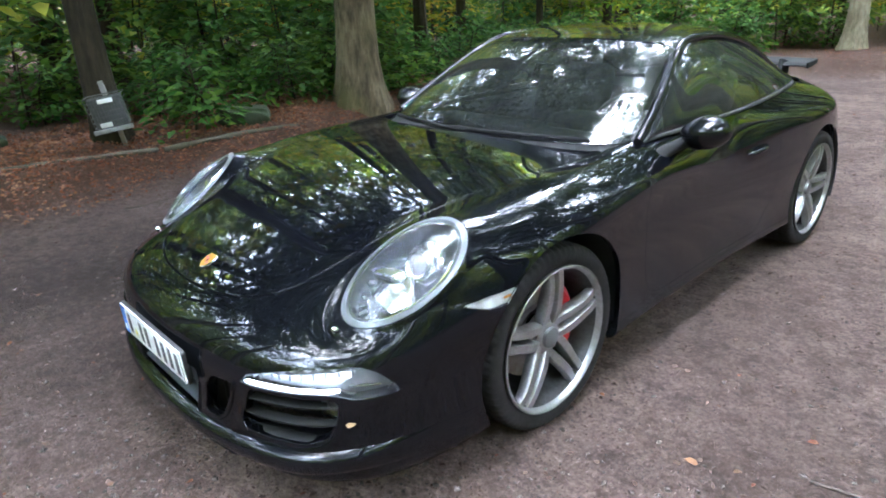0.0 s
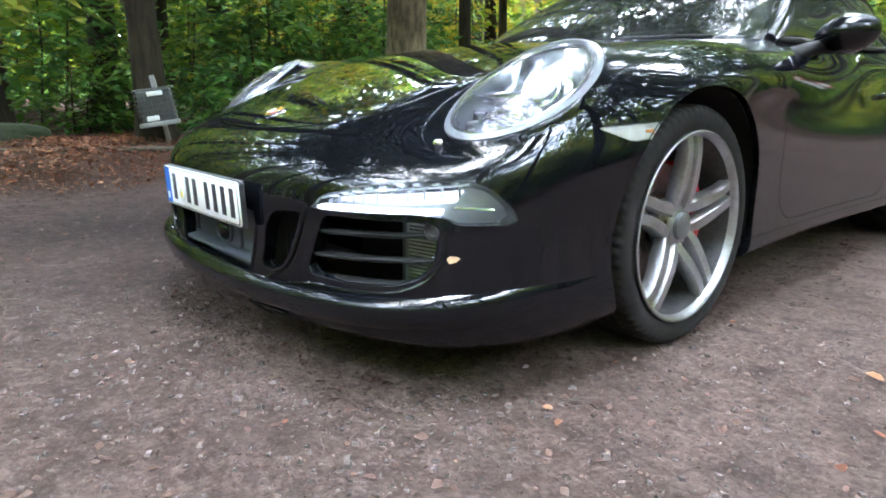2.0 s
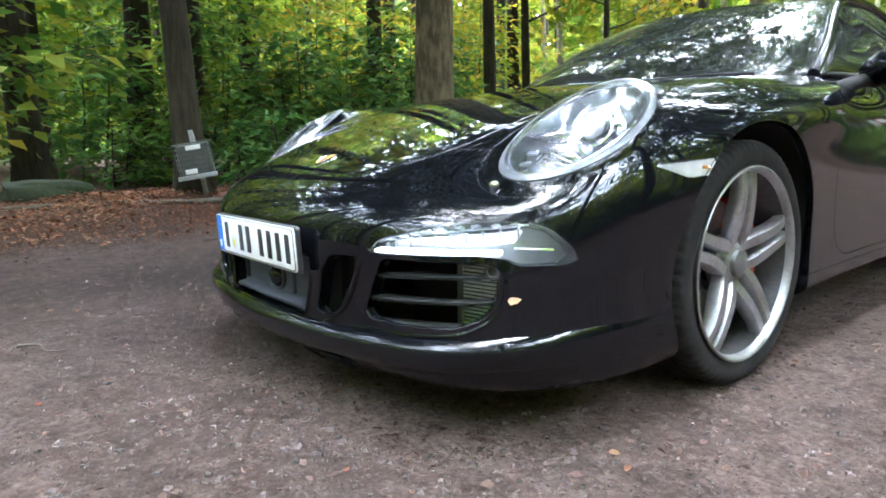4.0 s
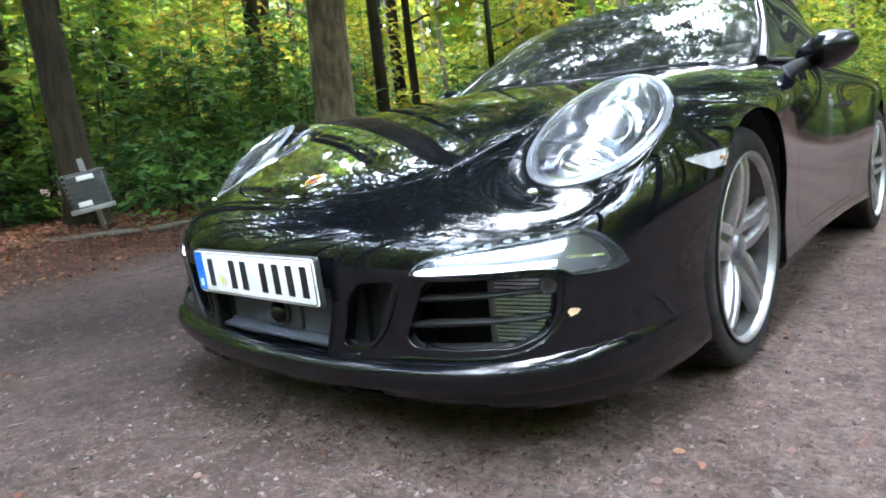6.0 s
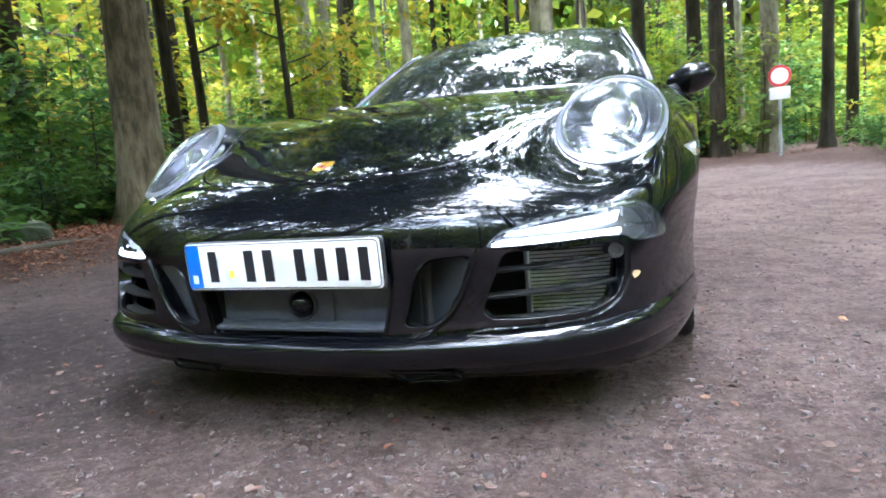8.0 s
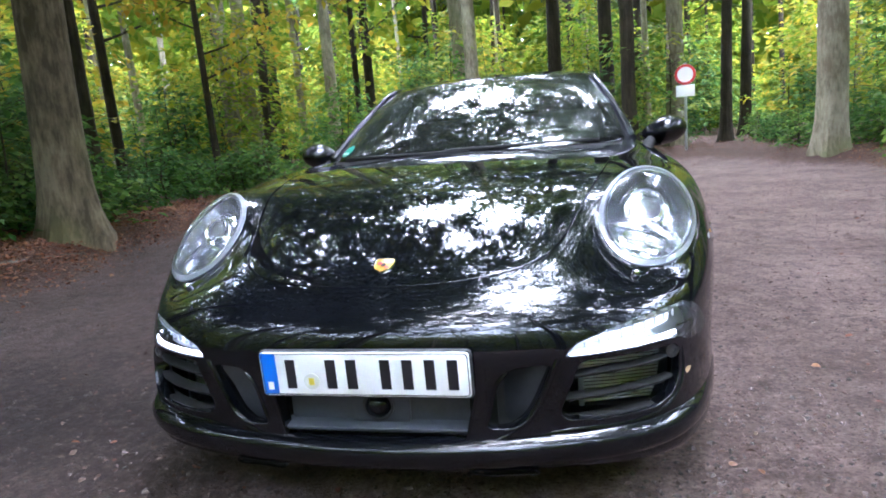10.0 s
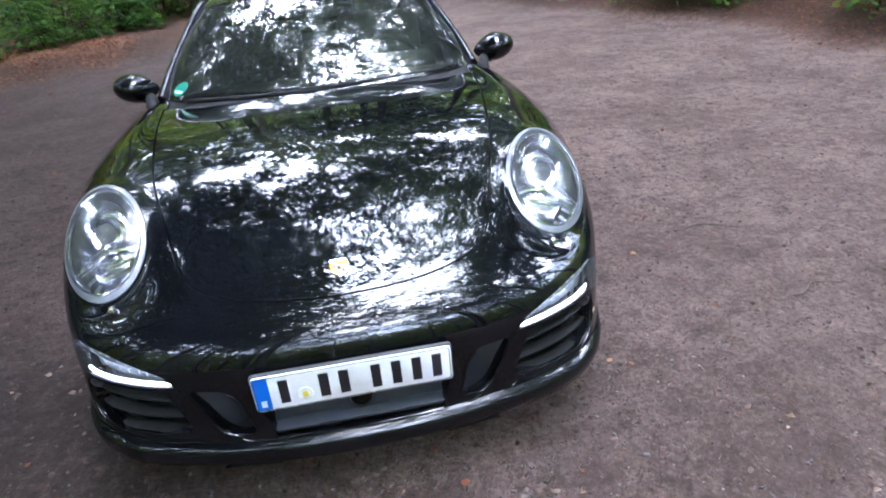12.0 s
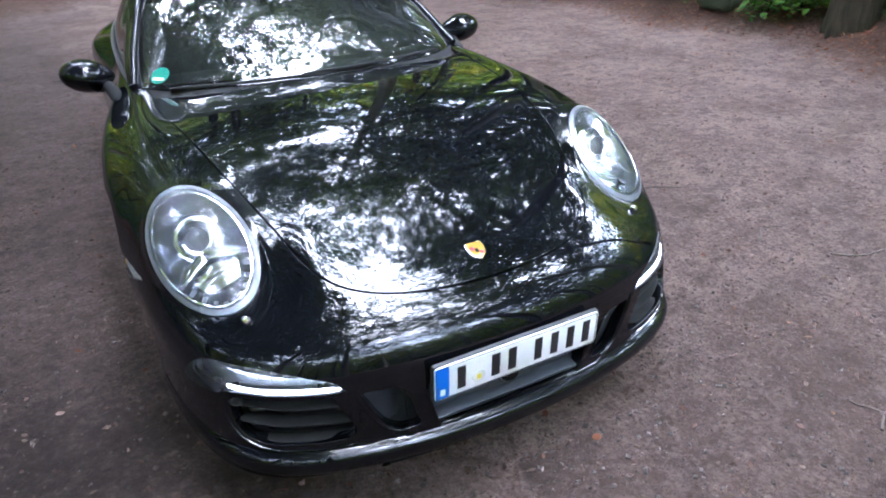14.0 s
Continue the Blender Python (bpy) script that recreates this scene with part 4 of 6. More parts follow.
# emission sticker inside the glass
i = np.hypot(WSM[0][:, 0] + 0.622, WSM[0][:, 2] - 0.918).argmin()
c, nrm = Vector(WSM[0][i]), Vector(WSM[1][i])
sm = look(c + nrm * 0.0035, c + nrm)
sticker = part("emission_sticker", lathe([(0.0, 0.0), (0.040, 0.0), (0.040, 0.0006)], 32, m=sm @ pose(0, 0, 0, 180, 0, 0)), material("sticker_green", (0.008, 0.16, 0.10), 0.35), windscreen, "round green emission sticker")
part("sticker_bar", box_bm(0.05, 0.012, 0.001, m=sm @ Matrix.Translation((0, -0.018, -0.0015))), material("sticker_white", (0.75, 0.8, 0.78), 0.5), sticker)

# cabin
dash = part("dashboard", box_bm(1.32, 0.42, 0.16, 0.06, 4, m=pose(0, 1.83, 0.79, -6, 0, 0)), CABIN, car)
part("instrument_hood", box_bm(0.42, 0.2, 0.1, 0.045, 4, m=pose(0.36, 1.93, 0.88)), CABIN, dash)
ringm = pose(0.36, 2.18, 0.80, 68, 0, 0)
steer = part("steering_wheel", lathe([(0.185 + 0.015 * math.cos(a), 0.015 * math.sin(a)) for a in (k / 10 * 2 * math.pi for k in range(10))], 40, m=ringm, closed=True), LEATHER, car)
part("spoke", box_bm(0.34, 0.05, 0.02, 0.008, m=ringm), LEATHER, steer)
part("airbag_hub", lathe([(0.0, 0.03), (0.06, 0.02), (0.07, -0.01)], 24, m=ringm), LEATHER, steer)
for s in (1, -1):
    seat = part("seat", box_bm(0.50, 0.50, 0.16, 0.06, 4, m=pose(s * 0.36, 2.42, 0.46)), LEATHER, car, "dark leather sports seat")
    part("backrest", box_bm(0.50, 0.14, 0.62, 0.06, 4, m=pose(s * 0.36, 2.72, 0.76, -16, 0, 0)), LEATHER, seat)
    part("headrest", box_bm(0.27, 0.10, 0.2, 0.045, 4, m=pose(s * 0.36, 2.84, 1.08, -14, 0, 0)), LEATHER, seat)
part("cabin_floor", box_bm(1.36, 2.6, 0.05, m=pose(0, 2.5, 0.28)), CABIN, car)
part("bulkhead", box_bm(1.3, 0.06, 0.55, 0.02, m=pose(0, 3.15, 0.62)), CABIN, car)
part("rear_shelf", box_bm(1.2, 0.5, 0.05, 0.02, m=pose(0, 3.4, 0.86)), CABIN, car)
part("interior_mirror", box_bm(0.22, 0.03, 0.06, 0.014, 3, m=pose(0, 2.06, 1.15, -12, 0, 0)), CABIN, car)
part("scuttle", box_bm(1.3, 0.5, 0.05, m=pose(0, 1.72, 0.74)), CABIN, car)

# fixed rear wing
bm = bmesh.new()
rows = []
for k in range(25):
    x = -0.50 + 1.0 * k / 24
    y0 = 3.97 + 0.08 * abs(x / 0.50) ** 3
    rows.append([bm.verts.new((x, y0 + d, 0.965 + h + 0.012 * (1 - (x / 0.50) ** 2))) for d, h in ((0, 0), (0.02, 0.012), (0.10, 0.017), (0.19, 0.032), (0.195, 0.026), (0.10, 0.004), (0.02, -0.008))])
for a, b in zip(rows, rows[1:]):
    for k in range(7):
        bm.faces.new((a[k], a[(k + 1) % 7], b[(k + 1) % 7], b[k]))
bm.faces.new(rows[0])
bm.faces.new(rows[-1])
wing = part("rear_wing", bm, MATT, car, "fixed black rear wing")
for s in (1, -1):
    part("end_plate", box_bm(0.012, 0.17, 0.036, 0.005, m=pose(s * 0.503, 4.15, 0.974, 6, 0, 0)), MATT, wing)
    part("wing_strut", box_bm(0.03, 0.14, 0.16, 0.012, m=pose(s * 0.36, 4.06, 0.92, -12, 0, 0)), MATT, wing)

# shield on the bonnet: plain shapes in its colours
i = np.hypot(hood[0][:, 0], hood[0][:, 1] - 0.232).argmin()
c, nrm = Vector(hood[0][i]), Vector(hood[1][i])
c.x = 0
cm = look(c, c - Vector((0, nrm.y, nrm.z)))
SHIELD = rounded([(-0.024, 0.03), (0.024, 0.03), (0.027, 0.012), (0.022, -0.014), (0.0, -0.033), (-0.022, -0.014), (-0.027, 0.012)], 0.006)
GOLD = material("gold_enamel", (0.50, 0.24, 0.035), 0.22, 0.35, coat=0.35)
badge = part("bonnet_badge", prism(SHIELD, 0.003, m=cm, bevel=0.001), GOLD, car, "gold shield badge with red and black fields")
part("badge_rim", tube([cm @ Vector((x * 1.02, y * 1.02, 0.002)) for x, y in SHIELD + SHIELD[:1]], 0.0019, 6), CHROME, badge, "thin chrome rim")
for (x, y), mt in (((-0.012, 0.008), RED), ((0.012, -0.010), RED), ((0.0, 0.0), VOID)):
    part("badge_field", box_bm(0.012 if mt is RED else 0.011, 0.012 if mt is RED else 0.014, 0.001, 0.0004, 1, m=cm @ Matrix.Translation((x, y, 0.0036))), mt, badge)

# number plate: plain bars for its characters
plate_m = pose(0, -0.002, 0.4205, 93, 0, 0)
PW = rounded([(-0.26, -0.055), (0.26, -0.055), (0.26, 0.055), (-0.26, 0.055)], 0.012)
WHITE = material("plate_white", (0.88, 0.89, 0.9), rough=0.35, vary=(0.82, 0.83, 0.83), scale=12)
BLACKP = material("plate_black", (0.01, 0.01, 0.012), rough=0.35)
plate = part("number_plate", prism(PW, 0.004, m=plate_m, bevel=0.001), WHITE, car, "white number plate with blue strip and black bars")
part("plate_holder", prism(rounded([(-0.264, -0.06), (0.264, -0.06), (0.264, 0.058), (-0.264, 0.058)], 0.012), 0.012, m=plate_m @ Matrix.Translation((0, 0, -0.0125)), bevel=0.002), PLASTIC, plate)
bm = bmesh.new()
rim_o = [plate_m @ Vector((x * 0.985, y * 0.945, 0.0043)) for x, y in PW]
tube(rim_o + rim_o[:1], 0.0013, 6, bm)
part("plate_border", bm, BLACKP, plate)
part("plate_strip", prism(rounded([(-0.2585, -0.053), (-0.219, -0.053), (-0.219, 0.053), (-0.2585, 0.053)], 0.008), 0.0012, m=plate_m @ Matrix.Translation((0, 0, 0.0038))), material("plate_blue", (0.01, 0.14, 0.62), 0.35), plate, "blue strip")
part("strip_mark", box_bm(0.014, 0.02, 0.001, m=plate_m @ Matrix.Translation((-0.238, -0.03, 0.0056))), WHITE, plate)
for x, w in ((-0.182, 0.040), (-0.078, 0.042), (-0.026, 0.042), (0.058, 0.040), (0.112, 0.040), (0.166, 0.040), (0.220, 0.040)):
    part("plate_bar", box_bm(w * 0.62, 0.074, 0.0014, 0.0006, 1, m=plate_m @ Matrix.Translation((x, 0.0, 0.0046))), BLACKP, plate)
part("plate_seal", lathe([(0.0, 0.0014), (0.020, 0.0014), (0.0205, 0.0)], 28, m=plate_m @ Matrix.Translation((-0.130, -0.018, 0.004))), material("seal_silver", (0.6, 0.62, 0.6), 0.4, vary=(0.7, 0.72, 0.6), scale=60), plate)
part("seal_mark", box_bm(0.014, 0.018, 0.001, 0.0004, 1, m=plate_m @ Matrix.Translation((-0.130, -0.018, 0.006))), material("seal_yellow", (0.75, 0.62, 0.05), 0.5), plate)

# ---- sports car: wheels ----
def tyre_bm(width):
    """A tyre round z with a blocky tread."""
    h = width / 2
    prof = [(0.262, -h + 0.012), (0.285, -h + 0.001), (0.31, -h), (0.326, -h + 0.008), (0.3335, -h + 0.022), (0.3345, -h + 0.06), (0.3285, -h + 0.062), (0.3285, -h + 0.07), (0.335, -h + 0.072),
            (0.3355, -0.012), (0.329, -0.01), (0.329, 0.0), (0.3355, 0.002), (0.335, h - 0.072), (0.3285, h - 0.07), (0.3285, h - 0.062), (0.3345, h - 0.06), (0.3335, h - 0.022), (0.326, h - 0.008), (0.31, h), (0.285, h - 0.001), (0.266, h - 0.010), (0.258, h - 0.014)]
    bm = bmesh.new()
    n = 216
    rings = []
    for k in range(n):
        a = 2 * math.pi * k / n
        gap = k % 3 == 0
        rings.append([bm.verts.new((r * math.cos(a + 0.25 * abs(z)), r * math.sin(a + 0.25 * abs(z)), z) if not (gap and r > 0.325) else ((r - 0.007) * math.cos(a + 0.25 * abs(z)), (r - 0.007) * math.sin(a + 0.25 * abs(z)), z)) for r, z in prof])
    for k in range(n):
        p, q = rings[k], rings[(k + 1) % n]
        for j in range(len(prof) - 1):
            bm.faces.new((p[j], q[j], q[j + 1], p[j + 1]))
    return bm


def spoke_bm(depth):
    """One double spoke along +x, its outer face towards +z."""
    bm = bmesh.new()
    for s in (-1, 1):
        rows = []
        for r, t, w, z, th in ((0.04, 0.026, 0.014, depth - 0.034, 0.03), (0.062, 0.0305, 0.0165, depth - 0.026, 0.034), (0.085, 0.0305, 0.0185, depth - 0.018, 0.036), (0.12, 0.0275, 0.0185, depth - 0.010, 0.042), (0.16, 0.0245, 0.0175, depth - 0.005, 0.040), (0.20, 0.0235, 0.0168, depth - 0.003, 0.036),
                               (0.228, 0.0245, 0.0170, depth - 0.005, 0.032), (0.250, 0.0265, 0.0190, depth - 0.010, 0.024)):
            c = s * t
            rows.append([bm.verts.new((r, c + dy, z + dz)) for dy, dz in ((-w, -th), (-w, -0.007), (-w * 0.72, 0.0), (w * 0.72, 0.0), (w, -0.007), (w, -th))])
        for a, b in zip(rows, rows[1:]):
            for k in range(6):
                bm.faces.new((a[k], a[(k + 1) % 6], b[(k + 1) % 6], b[k]))
        bm.faces.new(rows[0])
        bm.faces.new(rows[-1])
    # short web between the two legs at the hub
    rows = [[bm.verts.new((r, sy * t, z)) for sy in (-1, 1)] for r, t, z in ((0.04, 0.012, depth - 0.05), (0.06, 0.014, depth - 0.045), (0.085, 0.016, depth - 0.05))]
    for a, b in zip(rows, rows[1:]):
        bm.faces.new((a[0], a[1], b[1], b[0]))
    return bm


CAP_GREY = material("cap_grey", (0.16, 0.16, 0.165), rough=0.4, metal=0.6)


def wheel_set(width, x, y, s, spin):
    h = width / 2
    d = h - 0.006
    m = pose(s * x, y, HUB_Z, 0, 90 * s, 0) @ pose(0, 0, 0, 0, 0, spin)
    barrel = lathe([(0.266, h - 0.008), (0.268, h + 0.001), (0.262, h + 0.004), (0.256, h - 0.002), (0.250, h - 0.018), (0.243, h - 0.03), (0.232, h - 0.06), (0.225, -h + 0.06), (0.24, -h + 0.01)], 72)
    wheel = part("wheel", barrel, BARREL, car, "silver alloy wheel with five double spokes", at=m)
    part("rim_flange", lathe([(0.264, h - 0.010), (0.2675, h + 0.001), (0.263, h + 0.004), (0.2575, h + 0.002), (0.2525, h - 0.005), (0.250, h - 0.018), (0.246, h - 0.030)], 72), ALLOY, wheel)
    part("tyre", tyre_bm(width), RUBBER, wheel, "dusty black tyre")
    for k in range(5):
        part("spoke", spoke_bm(d), ALLOY, wheel, at=pose(0, 0, 0, 0, 0, 72 * k))
        a = radians(72 * k)
        part("wheel_bolt", lathe([(0.0, 0.012), (0.007, 0.012), (0.009, 0.0), (0.013, -0.002), (0.014, -0.02)], 12), STEEL, wheel, at=Matrix.Translation((0.058 * math.cos(a), 0.058 * math.sin(a), d - 0.046)))
    part("hub_plate", lathe([(0.0, d - 0.026), (0.03, d - 0.027), (0.055, d - 0.034), (0.072, d - 0.046), (0.076, d - 0.08)], 40), ALLOY, wheel)
    part("centre_cap", lathe([(0.0, d - 0.013), (0.026, d - 0.014), (0.036, d - 0.018), (0.039, d - 0.03)], 32), CAP_GREY, wheel)
    base = pose(s * (x + 0.03), y, HUB_Z, 0, 90 * s, 0)
    part("brake_disc", lathe([(0.06, -0.02), (0.075, -0.006), (0.09, -0.004), (0.092, -0.022), (0.170, -0.022), (0.170, -0.05), (0.09, -0.05)], 48), STEEL, car, at=base)
    bm = bmesh.new()
    rows = []
    for k in range(13):
        a = radians(-46 + 92 * k / 12)
        rows.append([bm.verts.new((r * math.cos(a), r * math.sin(a), z)) for r, z in ((0.10, -0.014), (0.115, 0.012), (0.17, 0.012), (0.192, -0.006), (0.192, -0.07), (0.10, -0.07))])
    for a, b in zip(rows, rows[1:]):
        for k in range(6):
            bm.faces.new((a[k], a[(k + 1) % 6], b[(k + 1) % 6], b[k]))
    bm.faces.new(rows[0])
    bm.faces.new(rows[-1])
    part("brake_caliper", bm, RED, car, "red brake caliper", at=pose(s * (x + 0.045), y, HUB_Z, 0, 90 * s, 0) @ pose(0, 0, 0, 0, 0, (106 if s > 0 else 74)))


for s in (1, -1):
    wheel_set(0.245, 0.745, FRONT_AXLE, s, 36 if s > 0 else 20)
    wheel_set(0.295, 0.694, REAR_AXLE, s, 20 if s > 0 else 50)

# ---- ground: one sheet, flat in the clearing, rising to a low bank under the trees ----
CLEARING = [(-3.7, -7), (-3.55, 0.3), (-3.9, 3.5), (-4.5, 9.2), (-2.2, 10.8), (0.8, 14.0), (2.4, 15.0), (3.4, 13.0), (4.3, 10.0), (5.0, 7.5), (5.3, 3), (5.4, -3), (4.4, -9), (0, -11)]


def bank(p):
    d = sd_poly(p, CLEARING)
    wob = 0.25 * np.sin(p[:, 0] * 1.3 + p[:, 1] * 0.7) + 0.2 * np.sin(p[:, 1] * 1.9 - p[:, 0] * 0.4)
    return d + wob


LATTICE = np.random.default_rng(5).uniform(-1, 1, (128, 128))


def rough_noise(p, wave):
    """Smooth noise of a given wavelength."""
    q = p / wave
    i = np.floor(q).astype(int)
    f = q - i
    f = f * f * (3 - 2 * f)
    at_ = lambda a, b: LATTICE[(i[:, 0] + a) % 128, (i[:, 1] + b) % 128]
    return (at_(0, 0) * (1 - f[:, 0]) + at_(1, 0) * f[:, 0]) * (1 - f[:, 1]) + (at_(0, 1) * (1 - f[:, 0]) + at_(1, 1) * f[:, 0]) * f[:, 1]


def bumps(p):
    q = p @ np.array([[0.8, -0.6], [0.6, 0.8]])
    return 0.009 * rough_noise(p, 0.63) + 0.008 * rough_noise(q, 0.24) + 0.0065 * np.abs(rough_noise(p + 3.3, 0.115)) + 0.004 * rough_noise(q + 7.7, 0.07)


def ground_z(p):
    p = np.atleast_2d(np.asarray(p, float))[:, :2]
    d = bank(p)
    s = np.clip(d / 0.95, 0, 1)
    return 0.23 * s * s * (3 - 2 * s) + 0.012 * np.clip(d - 1, 0, 20) + bumps(p) * (0.6 + 3.0 * s) * np.where((np.abs(p[:, 0]) < 1.1) & (p[:, 1] > 0.5) & (p[:, 1] < 4), 0.2, 1)


def spread(a, b, fine, lo, hi):
    inner_ = np.arange(lo, hi, fine)
    left = lo - np.cumsum(fine * 1.09 ** np.arange(1, 90))
    rightw = hi + np.cumsum(fine * 1.09 ** np.arange(0, 89))
    return np.concatenate([left[left > a][::-1], inner_, rightw[rightw < b]])


gx, gy = spread(-400, 400, 0.035, -3.4, 3.6), spread(-400, 400, 0.035, -1.6, 4.4)
GX, GY = np.meshgrid(gx, gy)
gp = np.stack([GX.ravel(), GY.ravel()], 1)
gv = np.column_stack([gp, ground_z(gp)])
me = bpy.data.meshes.new("ground")
i = np.arange(len(gp)).reshape(len(gy), len(gx))
me.from_pydata(gv.tolist(), [], np.stack([i[:-1, :-1], i[:-1, 1:], i[1:, 1:], i[1:, :-1]], -1).reshape(-1, 4).tolist())
me.shade_smooth()
at = me.attributes.new("litter", "FLOAT", "POINT")
at.data.foreach_set("value", np.clip(bank(gp) / 0.8 + 0.15, 0, 1).astype(np.float32))
# soil darkens towards negative x, with a further dark oval beside the nose
at = me.attributes.new("dark_soil", "FLOAT", "POINT")
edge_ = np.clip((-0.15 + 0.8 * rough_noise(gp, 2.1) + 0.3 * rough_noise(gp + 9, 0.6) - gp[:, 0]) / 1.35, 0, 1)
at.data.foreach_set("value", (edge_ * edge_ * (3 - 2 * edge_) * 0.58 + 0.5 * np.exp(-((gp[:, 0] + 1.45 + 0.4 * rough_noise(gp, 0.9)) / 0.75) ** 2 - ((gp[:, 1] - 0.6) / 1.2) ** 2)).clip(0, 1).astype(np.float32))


def ground_material():
    m = bpy.data.materials.new("trodden_dirt")
    m.use_nodes = True
    nt = m.node_tree
    p = nt.nodes["Principled BSDF"]
    tc = nt.nodes.new("ShaderNodeTexCoord")
    big, mid_, fine, grit = noise_node(nt, tc, 1.3, 6, 0.65), noise_node(nt, tc, 17, 8, 0.75), noise_node(nt, tc, 55, 8, 0.75), noise_node(nt, tc, 260, 4, 0.7)
    pebble = nt.nodes.new("ShaderNodeTexVoronoi")
    pebble.inputs["Scale"].default_value = 85
    nt.links.new(tc.outputs["Object"], pebble.inputs["Vector"])

    def mix(fac, a, b):
        n = nt.nodes.new("ShaderNodeMix")
        n.data_type = "RGBA"
        nt.links.new(fac, n.inputs[0])
        for k, c in ((6, a), (7, b)):
            if isinstance(c, tuple):
                n.inputs[k].default_value = (*c, 1)
            else:
                nt.links.new(c, n.inputs[k])
        return n.outputs[2]
    f1 = math_node(nt, "MULTIPLY_ADD", math_node(nt, "ADD", big.outputs["Fac"], mid_.outputs["Fac"]), 3.0, -2.5, clamp=True)
    f2 = math_node(nt, "MULTIPLY_ADD", fine.outputs["Fac"], 4.0, -1.6, clamp=True)
    f3 = math_node(nt, "MULTIPLY_ADD", grit.outputs["Fac"], 5.0, -2.9, clamp=True)
    base = mix(f1, (0.305, 0.216, 0.180), (0.149, 0.100, 0.079))
    base = mix(math_node(nt, "MULTIPLY", f2, 0.85), base, (0.065, 0.040, 0.030))
    clod = noise_node(nt, tc, 6.5, 7, 0.85)
    f4 = math_node(nt, "MULTIPLY_ADD", clod.outputs["Fac"], 7.0, -3.45, clamp=True)
    base = mix(math_node(nt, "MULTIPLY", f4, 0.85), base, (0.06, 0.04, 0.033))
    patch = noise_node(nt, tc, 2.3, 8, 0.78)
    f5 = math_node(nt, "MULTIPLY_ADD", patch.outputs["Fac"], 6.0, -3.25, clamp=True)
    base = mix(math_node(nt, "MULTIPLY", f5, 0.72), base, (0.10, 0.066, 0.053))
    base = mix(math_node(nt, "MULTIPLY", f3, 0.6), base, (0.32, 0.255, 0.228))
    soil_tone = nt.nodes.new("ShaderNodeAttribute")
    soil_tone.attribute_name = "dark_soil"
    base = mix(math_node(nt, "MULTIPLY", soil_tone.outputs["Fac"], math_node(nt, "MULTIPLY_ADD", mid_.outputs["Fac"], 1.0, 0.45, clamp=True)), base, (0.03, 0.020, 0.016))
    p.inputs["Specular IOR Level"].default_value = 0.2
    lit = nt.nodes.new("ShaderNodeAttribute")
    lit.attribute_name = "litter"
    fl = math_node(nt, "MULTIPLY_ADD", math_node(nt, "ADD", lit.outputs["Fac"], math_node(nt, "MULTIPLY", mid_.outputs["Fac"], 0.7)), 2.2, -1.35, clamp=True)
    soil = mix(f2, (0.10, 0.055, 0.035), (0.045, 0.028, 0.02))
    base = mix(fl, base, soil)
    nt.links.new(base, p.inputs["Base Color"])
    p.inputs["Roughness"].default_value = 0.85
    h = math_node(nt, "ADD", math_node(nt, "MULTIPLY", fine.outputs["Fac"], 0.8), math_node(nt, "MULTIPLY", grit.outputs["Fac"], 0.35))
    h = math_node(nt, "ADD", h, math_node(nt, "MULTIPLY", mid_.outputs["Fac"], 1.4))
    h = math_node(nt, "SUBTRACT", h, math_node(nt, "MULTIPLY", pebble.outputs["Distance"], 0.5))
    h = math_node(nt, "SUBTRACT", h, math_node(nt, "MULTIPLY", f4, 0.5))
    b = nt.nodes.new("ShaderNodeBump")
    b.inputs["Distance"].default_value, b.inputs["Strength"].default_value = 0.05, 1.0
    nt.links.new(h, b.inputs["Height"])
    nt.links.new(b.outputs[0], p.inputs["Normal"])
    return m


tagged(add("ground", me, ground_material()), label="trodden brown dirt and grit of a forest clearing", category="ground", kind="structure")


# ---- leaves ----
def leaf_material(name, colours, gloss=0.45, through_=0.45):
    """Thin leaves, each of its own colour, that let part of the light through."""
    m = bpy.data.materials.new(name)
    m.use_nodes = True
    nt = m.node_tree
    p = nt.nodes["Principled BSDF"]
    geo, ob, ramp = nt.nodes.new("ShaderNodeNewGeometry"), nt.nodes.new("ShaderNodeObjectInfo"), nt.nodes.new("ShaderNodeValToRGB")
    tc = nt.nodes.new("ShaderNodeTexCoord")
    patch = noise_node(nt, tc, 0.7, 2)
    v = math_node(nt, "ADD", math_node(nt, "MULTIPLY", geo.outputs["Random Per Island"], 0.55), math_node(nt, "MULTIPLY", ob.outputs["Random"], 0.35))
    v = math_node(nt, "ADD", v, math_node(nt, "MULTIPLY_ADD", patch.outputs["Fac"], 0.8, -0.35), clamp=True)
    nt.links.new(v, ramp.inputs[0])
    while len(ramp.color_ramp.elements) < len(colours):
        ramp.color_ramp.elements.new(0.5)
    for k, (e, c) in enumerate(zip(ramp.color_ramp.elements, colours)):
        e.position, e.color = k / (len(colours) - 1), (*c, 1)
    nt.links.new(ramp.outputs[0], p.inputs["Base Color"])
    p.inputs["Roughness"].default_value = gloss
    p.inputs["Specular IOR Level"].default_value = 0.12
    tl, mx = nt.nodes.new("ShaderNodeBsdfTranslucent"), nt.nodes.new("ShaderNodeMixShader")
    nt.links.new(ramp.outputs[0], tl.inputs[0])
    mx.inputs[0].default_value = through_
    nt.links.new(p.outputs[0], mx.inputs[1])
    nt.links.new(tl.outputs[0], mx.inputs[2])
    nt.links.new(mx.outputs[0], nt.nodes["Material Output"].inputs[0])
    return m


